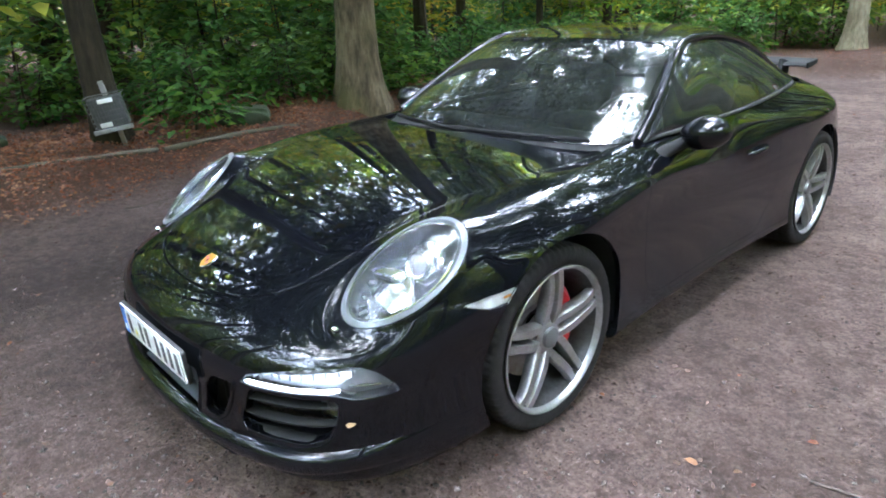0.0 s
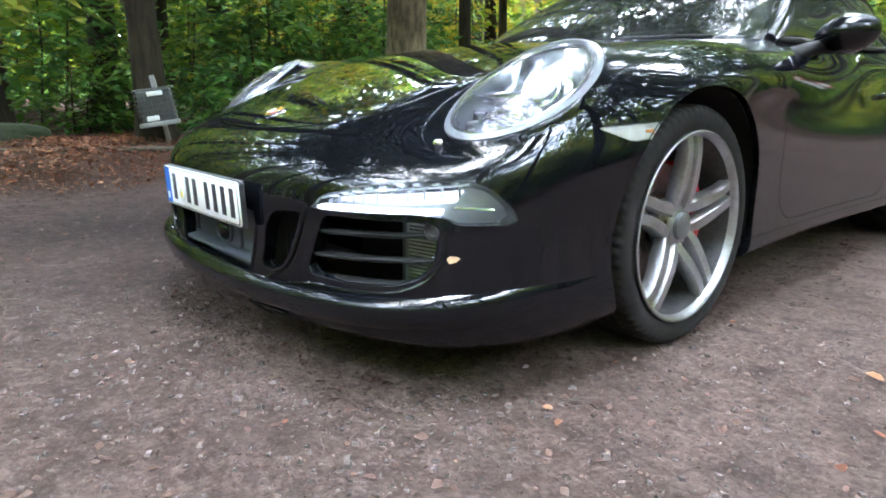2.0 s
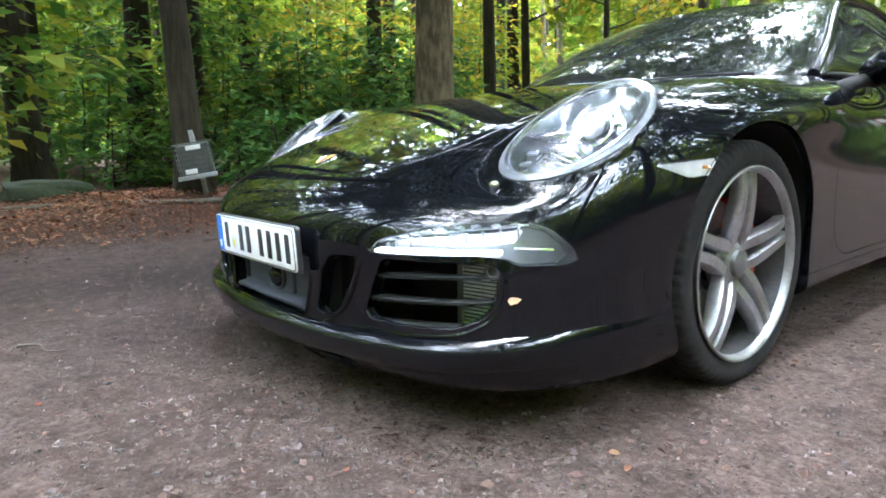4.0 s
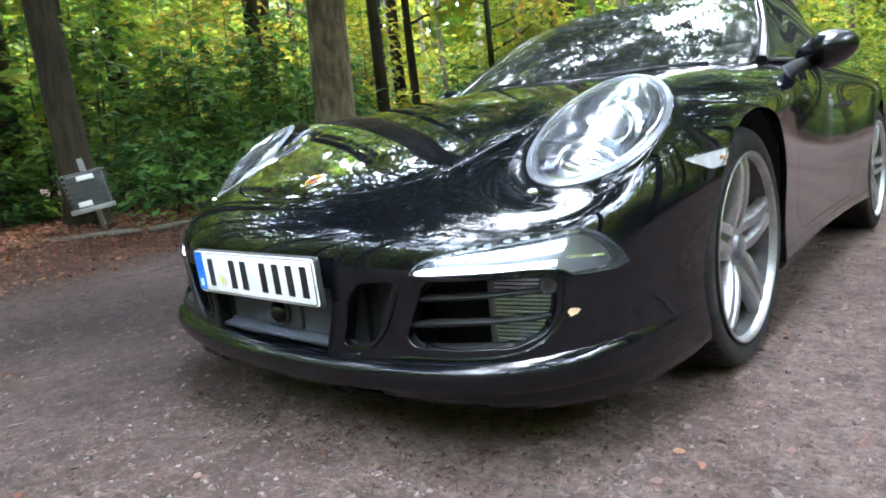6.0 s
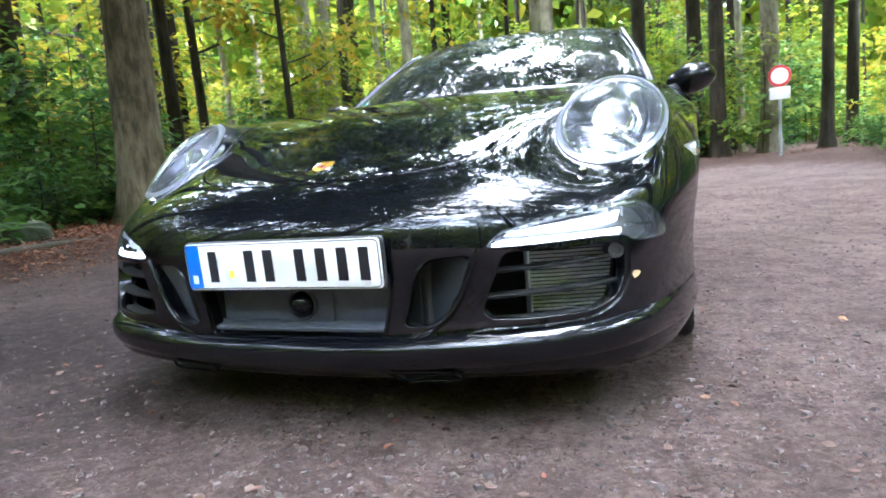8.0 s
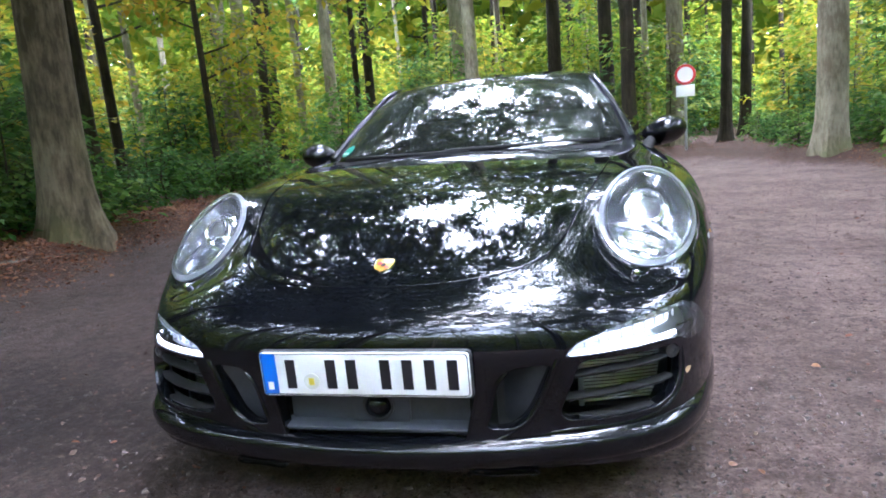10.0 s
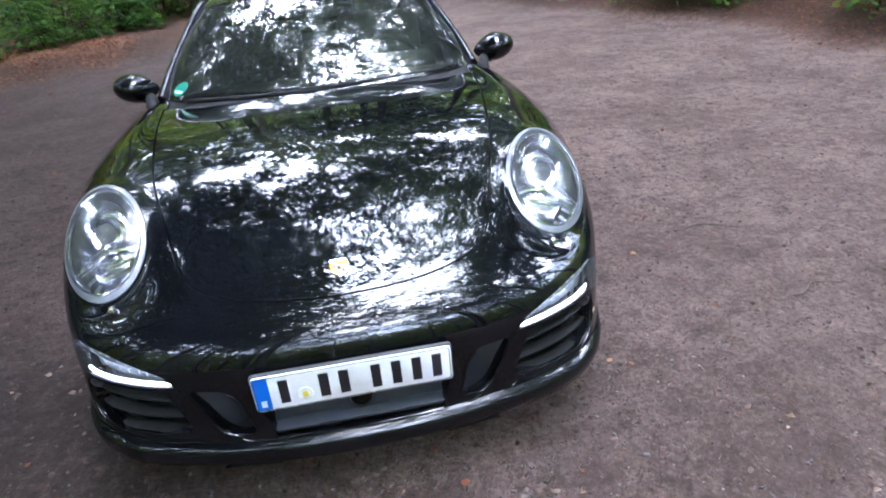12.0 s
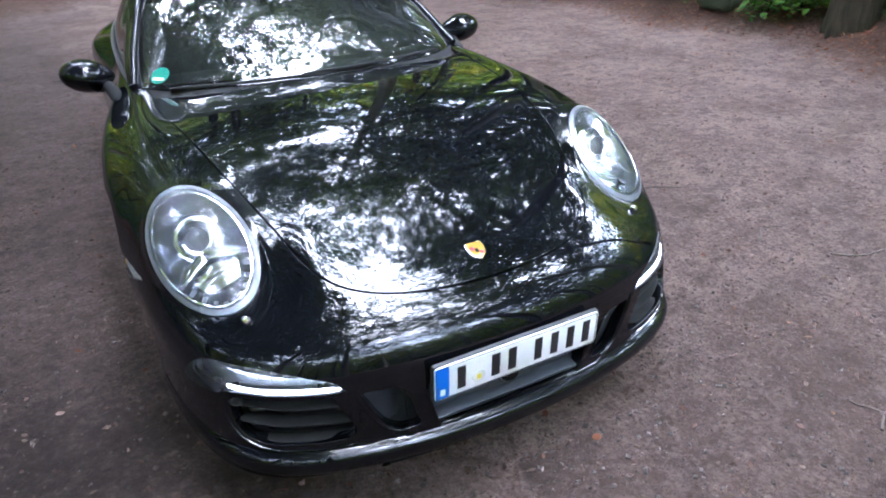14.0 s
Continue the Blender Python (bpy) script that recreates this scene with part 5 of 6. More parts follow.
def leaf_mesh(name, pos, heading, tilt, roll, length, width, curl=0.15, oval=False):
    """Leaf blades of four triangles' worth at given places: arrays of equal length."""
    n = len(pos)
    ca, sa, ct, st_ = np.cos(heading), np.sin(heading), np.cos(tilt), np.sin(tilt)
    fwd = np.stack([ca * ct, sa * ct, st_], 1)
    sidev = np.stack([-sa, ca, np.zeros(n)], 1)
    up = np.cross(fwd, sidev)
    cr, sr = np.cos(roll)[:, None], np.sin(roll)[:, None]
    sidev, up = sidev * cr + up * sr, up * cr - sidev * sr
    L, W = np.broadcast_to(length, n)[:, None], np.broadcast_to(width, n)[:, None]
    a = pos
    b = pos + fwd * L * 0.45 + sidev * W * 0.5 + up * L * curl * 0.6
    c = pos + fwd * L - up * L * curl * 0.5
    d = pos + fwd * L * 0.45 - sidev * W * 0.5 + up * L * curl * 0.6
    if oval:
        b1, b2 = pos + fwd * L * 0.25 + sidev * W * 0.42 + up * L * curl * 0.4, pos + fwd * L * 0.68 + sidev * W * 0.4 + up * L * curl * 0.3
        d1, d2 = pos + fwd * L * 0.25 - sidev * W * 0.42 + up * L * curl * 0.4, pos + fwd * L * 0.68 - sidev * W * 0.4 + up * L * curl * 0.3
        v = np.stack([a, b1, b2, c, d2, d1], 1).reshape(-1, 3)
        k = np.arange(n)[:, None] * 6
        t = np.concatenate([k + np.array([w]) for w in ([0, 1, 5], [1, 2, 5], [2, 4, 5], [2, 3, 4])], 1).reshape(-1, 3)
    else:
        v = np.stack([a, b, c, d], 1).reshape(-1, 3)
        k = np.arange(n)[:, None] * 4
        t = np.concatenate([k + np.array([[0, 1, 2]]), k + np.array([[0, 2, 3]])], 1).reshape(-1, 3)
    me = bpy.data.meshes.new(name)
    me.vertices.add(len(v))
    me.vertices.foreach_set("co", v.ravel())
    me.loops.add(t.size)
    me.loops.foreach_set("vertex_index", t.ravel().astype(np.int32))
    me.polygons.add(len(t))
    me.polygons.foreach_set("loop_start", (np.arange(len(t)) * 3).astype(np.int32))
    me.update(calc_edges=True)
    return me


DEAD = leaf_material("fallen_leaf", [(0.03, 0.015, 0.009), (0.07, 0.027, 0.014), (0.13, 0.046, 0.02), (0.17, 0.07, 0.03), (0.24, 0.135, 0.07), (0.075, 0.034, 0.019)], 0.6, 0.1)
n = 40000
lp = np.vstack([np.column_stack([rng.uniform(-9, 9, n), rng.uniform(-6, 19, n)]), np.column_stack([rng.uniform(-6.2, -3.3, n), rng.uniform(-2, 11.5, n)]), np.column_stack([rng.uniform(4.6, 7.4, 12000), rng.uniform(0.5, 11, 12000)])])
n = len(lp)
keep = rng.random(n) < np.clip(bank(lp) / 0.6 + 0.15, 0.02, 1.0) * np.clip(1.9 - bank(lp) * 0.22, 0.25, 1)
lp = lp[keep]
n = len(lp)
fallen = leaf_mesh("fallen_leaves", np.column_stack([lp, ground_z(lp) + 0.006 + 0.02 * rng.random(n)]), rng.uniform(0, 6.3, n), rng.normal(0.05, 0.22, n), rng.normal(0, 0.35, n), rng.uniform(0.022, 0.05, n), rng.uniform(0.015, 0.034, n), 0.25, True)
tagged(add("fallen_leaves", fallen, DEAD), label="red-brown fallen leaves covering the bank", category="leaves", kind="stuff")
# sparse leaves on the bare dirt
LOOSE = leaf_material("loose_leaf", [(0.07, 0.03, 0.02), (0.11, 0.036, 0.02), (0.13, 0.05, 0.028), (0.16, 0.09, 0.05), (0.08, 0.04, 0.03), (0.20, 0.135, 0.07)], 0.6, 0.1)
spots = [(0.066, -0.226), (0.95, 0.39), (1.45, 1.22), (1.31, -0.03), (1.2, 0.25), (1.40, 0.86), (1.72, 0.7), (1.55, -0.25), (1.9, 0.9), (2.3, 1.6)]
lp = np.vstack([np.array(spots), np.column_stack([rng.uniform(-3.8, 5.4, 1500), rng.uniform(-2.5, 13, 1500)])])
n = len(lp)
sz = rng.uniform(0.01, 0.036, n) * rng.uniform(0.6, 1, n)
sz[:len(spots)] = 0.032
loose = leaf_mesh("loose_leaves", np.column_stack([lp, ground_z(lp) + 0.004 + 0.006 * rng.random(n)]), rng.uniform(0, 6.3, n), rng.normal(0.04, 0.12, n), rng.normal(0, 0.2, n), sz, sz * rng.uniform(0.5, 0.8, n), 0.16, True)
tagged(add("loose_leaves", loose, LOOSE), label="scattered dry leaves lying on the bare dirt", category="leaves", kind="stuff")

# dark crumbs of bark and leaf trodden into the dirt
n, near = 17000, 9000
lp = np.vstack([np.column_stack([rng.uniform(-4.2, 5.0, n), rng.uniform(-2.2, 8.0, n)]), np.column_stack([rng.normal(0.6, 1.2, near), rng.normal(0.0, 0.8, near)])])
ln = np.concatenate([rng.uniform(0.008, 0.034, n), rng.uniform(0.004, 0.014, near)])
n += near
crumbs = leaf_mesh("debris", np.column_stack([lp, ground_z(lp) + 0.003]), rng.uniform(0, 6.3, n), rng.normal(0.02, 0.2, n), rng.normal(0, 0.4, n), ln, ln * rng.uniform(0.3, 0.7, n), 0.1)
tagged(add("debris", crumbs, leaf_material("dark_crumb", [(0.018, 0.011, 0.009), (0.034, 0.021, 0.016), (0.055, 0.033, 0.024), (0.08, 0.048, 0.036), (0.115, 0.080, 0.063)], 0.8, 0.0)), label="dark crumbs of bark and leaf trodden into the dirt", category="debris", kind="stuff")

# grit and small stones
ico = bmesh.new()
bmesh.ops.create_cone(ico, segments=4, radius1=1, radius2=0.55, depth=1.2, cap_ends=True, cap_tris=True)
bmesh.ops.triangulate(ico, faces=ico.faces)
iv = np.array([v.co[:] for v in ico.verts])
it = np.array([[v.index for v in f.verts] for f in ico.faces])
ico.free()
n = 11000
r = np.abs(rng.normal(0, 1.9, n)) + 0.2
ang = rng.uniform(0, 6.283, n)
sp = np.column_stack([0.4 + r * np.cos(ang) * 1.2, 0.2 + r * np.sin(ang)])
ss = np.clip(0.0025 + 0.003 * rng.exponential(1.0, n), 0.002, 0.014)
shape = rng.uniform(0.65, 1.25, (n, 1, 3)) * np.array([1, 1, 0.6])
jit = rng.uniform(0.8, 1.2, (n, len(iv), 1))
pv = iv[None] * shape * jit * ss[:, None, None] + np.column_stack([sp, ground_z(sp) + ss * 0.15])[:, None]
pt = (np.arange(n)[:, None, None] * len(iv) + it[None]).reshape(-1, 3)
me = bpy.data.meshes.new("grit")
me.from_pydata(pv.reshape(-1, 3).tolist(), [], pt.tolist())


def island_material(name, a, b, rough):
    m = material(name, a, rough)
    nt = m.node_tree
    geo, mixn = nt.nodes.new("ShaderNodeNewGeometry"), nt.nodes.new("ShaderNodeMix")
    mixn.data_type = "RGBA"
    nt.links.new(geo.outputs["Random Per Island"], mixn.inputs[0])
    mixn.inputs[6].default_value, mixn.inputs[7].default_value = (*a, 1), (*b, 1)
    nt.links.new(mixn.outputs[2], nt.nodes["Principled BSDF"].inputs["Base Color"])
    return m


tagged(add("grit", me, island_material("grit_stone", (0.032, 0.023, 0.018), (0.105, 0.077, 0.066), 0.85)), label="small grey-brown stones and clods on the dirt", category="gravel", kind="stuff")
# twigs
TWIG = material("twig_wood", (0.045, 0.03, 0.022), 0.8, vary=(0.08, 0.06, 0.045), scale=30)
for k, (x, y, a, ln) in enumerate([(1.95, 0.35, -25, 0.55), (1.75, 0.62, 10, 0.28), (1.62, 1.35, -12, 0.4), (-0.9, -0.5, 40, 0.22), (2.4, 1.9, 60, 0.3), (1.1, -0.45, 75, 0.16), (0.5, -0.75, 20, 0.2), (-3.2, 0.9, 80, 0.6)]):
    c, s = math.cos(radians(a)), math.sin(radians(a))
    pts = [(x + c * ln * f + 0.03 * s * math.sin(f * 7 + k), y + s * ln * f - 0.03 * c * math.sin(f * 7 + k)) for f in np.linspace(0, 1, 8)]
    zz = ground_z(np.array(pts))
    tagged(part("twig", tube([(p[0], p[1], z + 0.006) for p, z in zip(pts, zz)], list(np.linspace(0.006, 0.002, 8)), 6), TWIG), label="thin dark fallen twig lying on the dirt", category="twig", group="twigs on the ground")

# ---- trees ----
def bark_material(name, a, b, scale=9.0, depth=0.02, stretch=0.12):
    m = bpy.data.materials.new(name)
    m.use_nodes = True
    nt = m.node_tree
    p = nt.nodes["Principled BSDF"]
    tc, mp = nt.nodes.new("ShaderNodeTexCoord"), nt.nodes.new("ShaderNodeMapping")
    mp.inputs["Scale"].default_value = (1, 1, stretch)
    nt.links.new(tc.outputs["Object"], mp.inputs[0])
    ridge = nt.nodes.new("ShaderNodeTexNoise")
    ridge.inputs["Scale"].default_value, ridge.inputs["Detail"].default_value, ridge.inputs["Roughness"].default_value = scale * 2.4, 6, 0.65
    nt.links.new(mp.outputs[0], ridge.inputs["Vector"])
    patch, moss = noise_node(nt, tc, 1.6, 5), noise_node(nt, tc, 0.6, 3)
    f = math_node(nt, "MULTIPLY_ADD", math_node(nt, "ADD", ridge.outputs["Fac"], patch.outputs["Fac"]), 3.2, -2.6, clamp=True)
    mx, mz = nt.nodes.new("ShaderNodeMix"), nt.nodes.new("ShaderNodeMix")
    for x in (mx, mz):
        x.data_type = "RGBA"
    nt.links.new(f, mx.inputs[0])
    mx.inputs[6].default_value, mx.inputs[7].default_value = (*a, 1), (*b, 1)
    nt.links.new(math_node(nt, "MULTIPLY_ADD", moss.outputs["Fac"], 3.0, -1.5, clamp=True), mz.inputs[0])
    nt.links.new(mx.outputs[2], mz.inputs[6])
    mz.inputs[7].default_value = (a[0] * 0.75, a[1] * 0.95, a[2] * 0.55, 1)
    nt.links.new(mz.outputs[2], p.inputs["Base Color"])
    p.inputs["Roughness"].default_value = 0.85
    p.inputs["Specular IOR Level"].default_value = 0.15
    bp = nt.nodes.new("ShaderNodeBump")
    bp.inputs["Distance"].default_value = depth
    nt.links.new(ridge.outputs["Fac"], bp.inputs["Height"])
    nt.links.new(bp.outputs[0], p.inputs["Normal"])
    return m


GREY_BARK = bark_material("grey_bark", (0.25, 0.23, 0.155), (0.125, 0.108, 0.066), 7, 0.03, 0.3)
BROWN_BARK = bark_material("brown_bark", (0.175, 0.142, 0.088), (0.06, 0.045, 0.026), 7, 0.03, 0.25)
DARK_BARK = bark_material("dark_bark", (0.038, 0.031, 0.018), (0.016, 0.0125, 0.008), 9, 0.03)
GREENS = [(0.016, 0.042, 0.010), (0.026, 0.068, 0.013), (0.045, 0.095, 0.016), (0.085, 0.135, 0.018), (0.16, 0.18, 0.02), (0.27, 0.21, 0.022)]
GOLDS = [(0.045, 0.095, 0.009), (0.08, 0.14, 0.011), (0.13, 0.18, 0.013), (0.21, 0.215, 0.015), (0.29, 0.22, 0.016), (0.32, 0.17, 0.017)]
UNDER = leaf_material("understorey_leaf", [tuple(1.2 * c for c in q) for q in GREENS[:4]] + [(0.13, 0.175, 0.02)], 0.6, 0.42)
CROWN = leaf_material("crown_leaf", [tuple(1.25 * c for c in q) for q in GREENS], 0.6, 0.45)
CANOPY = leaf_material("canopy_leaf", [(0.9 * q[0] + 0.012, 0.85 * q[1] + 0.006, 0.9 * q[2] + 0.010) for q in GREENS], 0.6, 0.33)
AUTUMN = leaf_material("autumn_leaf", GOLDS, 0.6, 0.6)


def sprays(branches, per, size, flat=0.35, spread_=0.28, seed=0, clump=0):
    """Leaves in flat sprays along branches given as (start, end): places and sizes for leaf_mesh."""
    g = np.random.default_rng(seed)
    P, H = [], []
    for a, b in branches:
        a, b = np.array(a), np.array(b)
        ln = np.linalg.norm(b - a)
        k = max(3, int(per * ln))
        f = g.uniform(0.12, 1.05, k)
        w = spread_ * ln * (1.15 - f) + 0.12
        sidev = np.array([-(b - a)[1], (b - a)[0], 0])
        sidev /= max(np.linalg.norm(sidev), 1e-6)
        off = g.normal(0, 0.6, k) * w
        p = a + f[:, None] * (b - a) + off[:, None] * sidev + np.stack([np.zeros(k), np.zeros(k), -0.12 * ln * f ** 2 + g.normal(0, 0.03 + flat * 0.14, k)], 1)
        if clump:  # leaves gather in tufts round the twigs' ends
            p = p[g.integers(0, max(2, k // clump), k)] + g.normal(0, 1, (k, 3)) * np.array([0.17, 0.17, 0.07])
        P.append(p)
        H.append(math.atan2((b - a)[1], (b - a)[0]) + np.sign(off) * g.uniform(0.3, 1.3, k))
    P, H = np.vstack(P), np.concatenate(H)
    n = len(P)
    return dict(pos=P, heading=H, tilt=g.normal(-0.15, 0.2 + flat, n), roll=g.normal(0, 0.2 + flat, n), length=size * g.uniform(0.7, 1.35, n), width=size * g.uniform(0.45, 0.8, n))


def trunk_bm(r, height, lean=(0, 0), flare=1.6, limbs=(), seed=0, sides=14):
    """A tapered, slightly bent trunk with a flared foot, and limbs as (height, heading, length, rise)."""
    g = np.random.default_rng(seed)
    ph = g.uniform(0, 6.3, 2)

    def axis(z):
        f = z / height
        return Vector((lean[0] * z + 0.25 * f * math.sin(2.2 * f + ph[0]), lean[1] * z + 0.25 * f * math.sin(2.5 * f + ph[1]), z))
    off = axis(0)
    hs = [-0.25, 0.0, 0.12, 0.3, 0.6, 1.0, 1.6, 2.4, 3.4, 5, 7, 9, 11.5, 14, 17, 20]
    hs = [h for h in hs if h < height] + [height]
    rad = [r * (1 - 0.72 * max(0, h) / height) * (1 + (flare - 1) * math.exp(-max(h, 0) * 3.2)) for h in hs]
    bm = bmesh.new()
    tube([axis(max(h, 0)) - off + Vector((0, 0, min(h, 0))) for h in hs], rad, sides, bm)
    for v in bm.verts:
        a = math.atan2(v.co.y - lean[1] * v.co.z, v.co.x - lean[0] * v.co.z)
        k = math.exp(-max(v.co.z, 0) * 2.5)
        v.co.x += math.cos(a) * r * (0.22 * k * math.sin(5 * a + ph[0]) + 0.03 * math.sin(3 * a + v.co.z * 2))
        v.co.y += math.sin(a) * r * (0.22 * k * math.sin(5 * a + ph[0]) + 0.03 * math.sin(3 * a + v.co.z * 2))
    ends = []
    for h, head, ln, rise in limbs:
        p = axis(h) - off
        d = Vector((math.cos(head), math.sin(head), rise))
        q = [p + d * ln * f + Vector((0, 0, 0.18 * ln * f * f)) + Vector((0.12 * ln * f * math.sin(f * 5 + h), 0.12 * ln * f * math.cos(f * 4 + h), 0)) for f in (0, 0.2, 0.45, 0.7, 1.0)]
        rr = max(0.02, r * 0.33 * (1 - h / height * 0.6))
        tube(q, [rr, rr * 0.8, rr * 0.55, rr * 0.35, rr * 0.12], 7, bm, cap=False)
        for j in range(1, 5):
            ends.append(q[j])
            for s in (-1, 1):
                dd = Vector((math.cos(head + s * 0.9), math.sin(head + s * 0.9), rise * 0.6))
                e = q[j] + dd * ln * 0.34 * g.uniform(0.6, 1.2)
                tube([q[j], q[j] + (e - q[j]) * 0.5 + Vector((0, 0, 0.05)), e], [rr * 0.28, rr * 0.18, rr * 0.05], 5, bm, cap=False)
                ends.append((q[j], e))
        ends.append((q[1], q[4]))
    return bm, [e for e in ends if isinstance(e, tuple)]


def make_tree(r, height, mat, leaf, lean=(0, 0), crown_from=0.4, limbs=20, reach=4.2, per=24, size=0.27, seed=0, flare=1.6, label="", sides=14, clump=0):
    g = np.random.default_rng(seed)
    lim = [(height * (crown_from + (0.97 - crown_from) * k / limbs), g.uniform(0, 6.3), reach * (1.0 - 0.55 * k / limbs) * g.uniform(0.7, 1.2), g.uniform(0.05, 0.5)) for k in range(limbs)]
    root = tagged(new("tree"), label=label, category="tree")
    bm, ends = trunk_bm(r, height, lean, flare, lim, seed, sides)
    part("trunk", bm, mat, root)
    lv = leaf_mesh("crown", **sprays([(tuple(a), tuple(b)) for a, b in ends], per, size, 0.5, 0.45, seed, clump))
    add("crown", lv, leaf, root)
    return root


def put(ob, x, y, turn=0.0, scale=1.0):
    z = float(ground_z(np.array([[x, y]]))[0])
    return copy_thing(ob, pose(x, y, z - 0.02, 0, 0, turn) @ Matrix.Scale(scale, 4))


def place(ob, x, y, turn=0.0):
    ob.matrix_world = pose(x, y, float(ground_z(np.array([[x, y]]))[0]) - 0.02, 0, 0, turn)


# the two near y = -7 stand unseen; their crowns shape the car's reflections
near_trees = [
    (-4.72, 1.35, dict(r=0.135, height=15, mat=DARK_BARK, leaf=CANOPY, lean=(-0.055, -0.02), crown_from=0.3, seed=11, reach=5.0, per=64, limbs=28, flare=1.5, label="slim dark-barked tree leaning beside the litter basket")),
    (-4.95, 4.5, dict(r=0.255, height=20, mat=BROWN_BARK, leaf=CANOPY, lean=(0.0, 0.004), crown_from=0.28, seed=12, flare=1.55, reach=5.45, limbs=38, per=84, label="large grey beech with furrowed bark and flared foot")),
    (4.55, 11.2, dict(r=0.25, height=20, mat=GREY_BARK, leaf=CANOPY, crown_from=0.36, seed=13, flare=1.3, reach=8.0, per=48, limbs=38, label="large pale beech at the edge of the clearing")),
    (6.12, 3.1, dict(r=0.2, height=19, mat=DARK_BARK, leaf=CANOPY, crown_from=0.36, seed=14, reach=3.5, flare=1.3, limbs=24, per=50, label="dark tree on the leafy verge")),
    (6.3, -2.2, dict(r=0.24, height=18, mat=GREY_BARK, leaf=CANOPY, crown_from=0.42, seed=15, reach=5.4, limbs=28, per=44, label="grey beech standing at the verge")),
    (-3.0, -7.0, dict(r=0.24, height=20, mat=GREY_BARK, leaf=CANOPY, crown_from=0.5, seed=17, reach=5.6, limbs=26, per=24, label="unseen grey beech behind the open end of the clearing")),
    (4.6, -7.4, dict(r=0.22, height=20, mat=DARK_BARK, leaf=CANOPY, crown_from=0.5, seed=18, reach=5.2, limbs=24, per=24, label="unseen dark tree behind the open end of the clearing")),
    (6.45, 7.7, dict(r=0.24, height=18, mat=GREY_BARK, leaf=CANOPY, crown_from=0.36, seed=19, reach=4.5, flare=1.35, label="pale beech on the leafy verge")),
    (-5.2, -3.4, dict(r=0.24, height=18, mat=GREY_BARK, leaf=CANOPY, crown_from=0.36, seed=16, reach=7.4, limbs=32, per=66, label="grey beech on the low bank")),
]
for x, y, kw in near_trees:
    kw["per"] = int(1.5 * kw.pop("per", 24))
    place(make_tree(sides=20, size=0.17, clump=11, **kw), x, y)

# forest trees: three builds, repeated
beech = make_tree(0.21, 18, GREY_BARK, CANOPY, seed=21, per=13, size=0.3, reach=4.0, label="tall grey beech with thinning autumn crown", sides=10)
dark = make_tree(0.20, 18, DARK_BARK, CANOPY, lean=(0.012, 0.0), seed=22, per=13, size=0.3, reach=3.8, label="tall dark-barked forest tree", sides=10)
green = make_tree(0.18, 17, DARK_BARK, CANOPY, lean=(-0.01, 0.01), seed=23, per=13, size=0.3, reach=4.2, crown_from=0.3, label="green-crowned forest tree with a dark stem", sides=10)
pole = make_tree(0.10, 13, DARK_BARK, AUTUMN, lean=(0.01, -0.01), seed=24, per=16, size=0.22, limbs=16, reach=2.4, crown_from=0.22, label="slender young tree with yellow-green leaves", sides=8)
KINDS = {"b": beech, "d": dark, "g": green, "p": pole}
for ob, (x, y) in zip(KINDS.values(), ((-8.3, 13.8), (-11.4, 4.7), (-14.0, -3.0), (-9.7, 0.8))):
    place(ob, x, y)
    tagged(ob, group="forest trees")
# rows with y below -6 are unseen, added to bound the light behind
PLANTED = [("b", -8.25, 14.7, 1.0), ("d", -9.1, 17.1, 1.0), ("b", -6.2, 15.3, 0.85), ("p", -6.4, 18.0, 1.1), ("d", -6.7, 20.0, 0.9), ("b", -3.1, 17.6, 1.05), ("d", -0.5, 18.4, 1.1), ("d", 1.0, 18.2, 1.1), ("d", 2.1, 23.0, 0.9),
        ("g", -0.3, 27.0, 1.0), ("b", 2.75, 17.6, 1.15), ("d", 5.2, 21.0, 0.9), ("d", 4.0, 17.5, 0.8), ("d", -10.2, 7.0, 0.9), ("p", -7.9, 2.5, 1.1), ("d", -13.5, 3.1, 0.9), ("p", -15.0, 6.4, 1.2), ("d", -13.1, 9.4, 1.0), ("d", -14.5, 14.7, 0.9),
        ("b", -13.1, 14.0, 0.95), ("d", -17.8, 20.4, 1.0), ("d", -11.0, 12.0, 0.9), ("d", -9.8, 19.2, 1.0), ("d", 1.5, 16.6, 1.0), ("b", -2.3, 14.9, 0.9), ("g", 8.2, 9.0, 1.0), ("d", 8.8, 13.0, 1.0), ("d", 10, 18, 1.1), ("d", 7.2, 15.2, 0.9), ("p", 6.6, 12.4, 1.0),
        ("g", 9.5, 5.0, 1.1), ("d", 8.8, 0.5, 1.0), ("g", 7.5, -6.5, 1.1), ("g", -6.8, -7.5, 1.1), ("d", -8.0, -2.2, 1.0), ("p", -7.2, 7.6, 1.2), ("p", -9.0, 10.4, 1.1), ("p", -6.9, 10.6, 0.8),
        ("g", 6.3, -10.0, 1.1), ("g", -5.5, -11.0, 1.1), ("g", 9.5, -3.5, 1.1), ("g", 5.0, -17.0, 1.2), ("g", -8.5, -13, 1.2)]
g = np.random.default_rng(31)
for k, x, y, s in PLANTED:
    put(KINDS[k], x, y, g.uniform(0, 360), s)
# extra green trees, added to shade the undergrowth on both sides
for x, y, turn, s in ((-7.1, 0.3, 40, 0.95), (-7.5, -1.2, 160, 1.0), (-8.6, 1.9, 250, 1.05), (8.5, 11.0, 80, 1.0), (9.0, 7.2, 210, 1.0)):
    put(green, x, y, turn, s)
done = [(x, y) for _, x, y, _ in PLANTED]
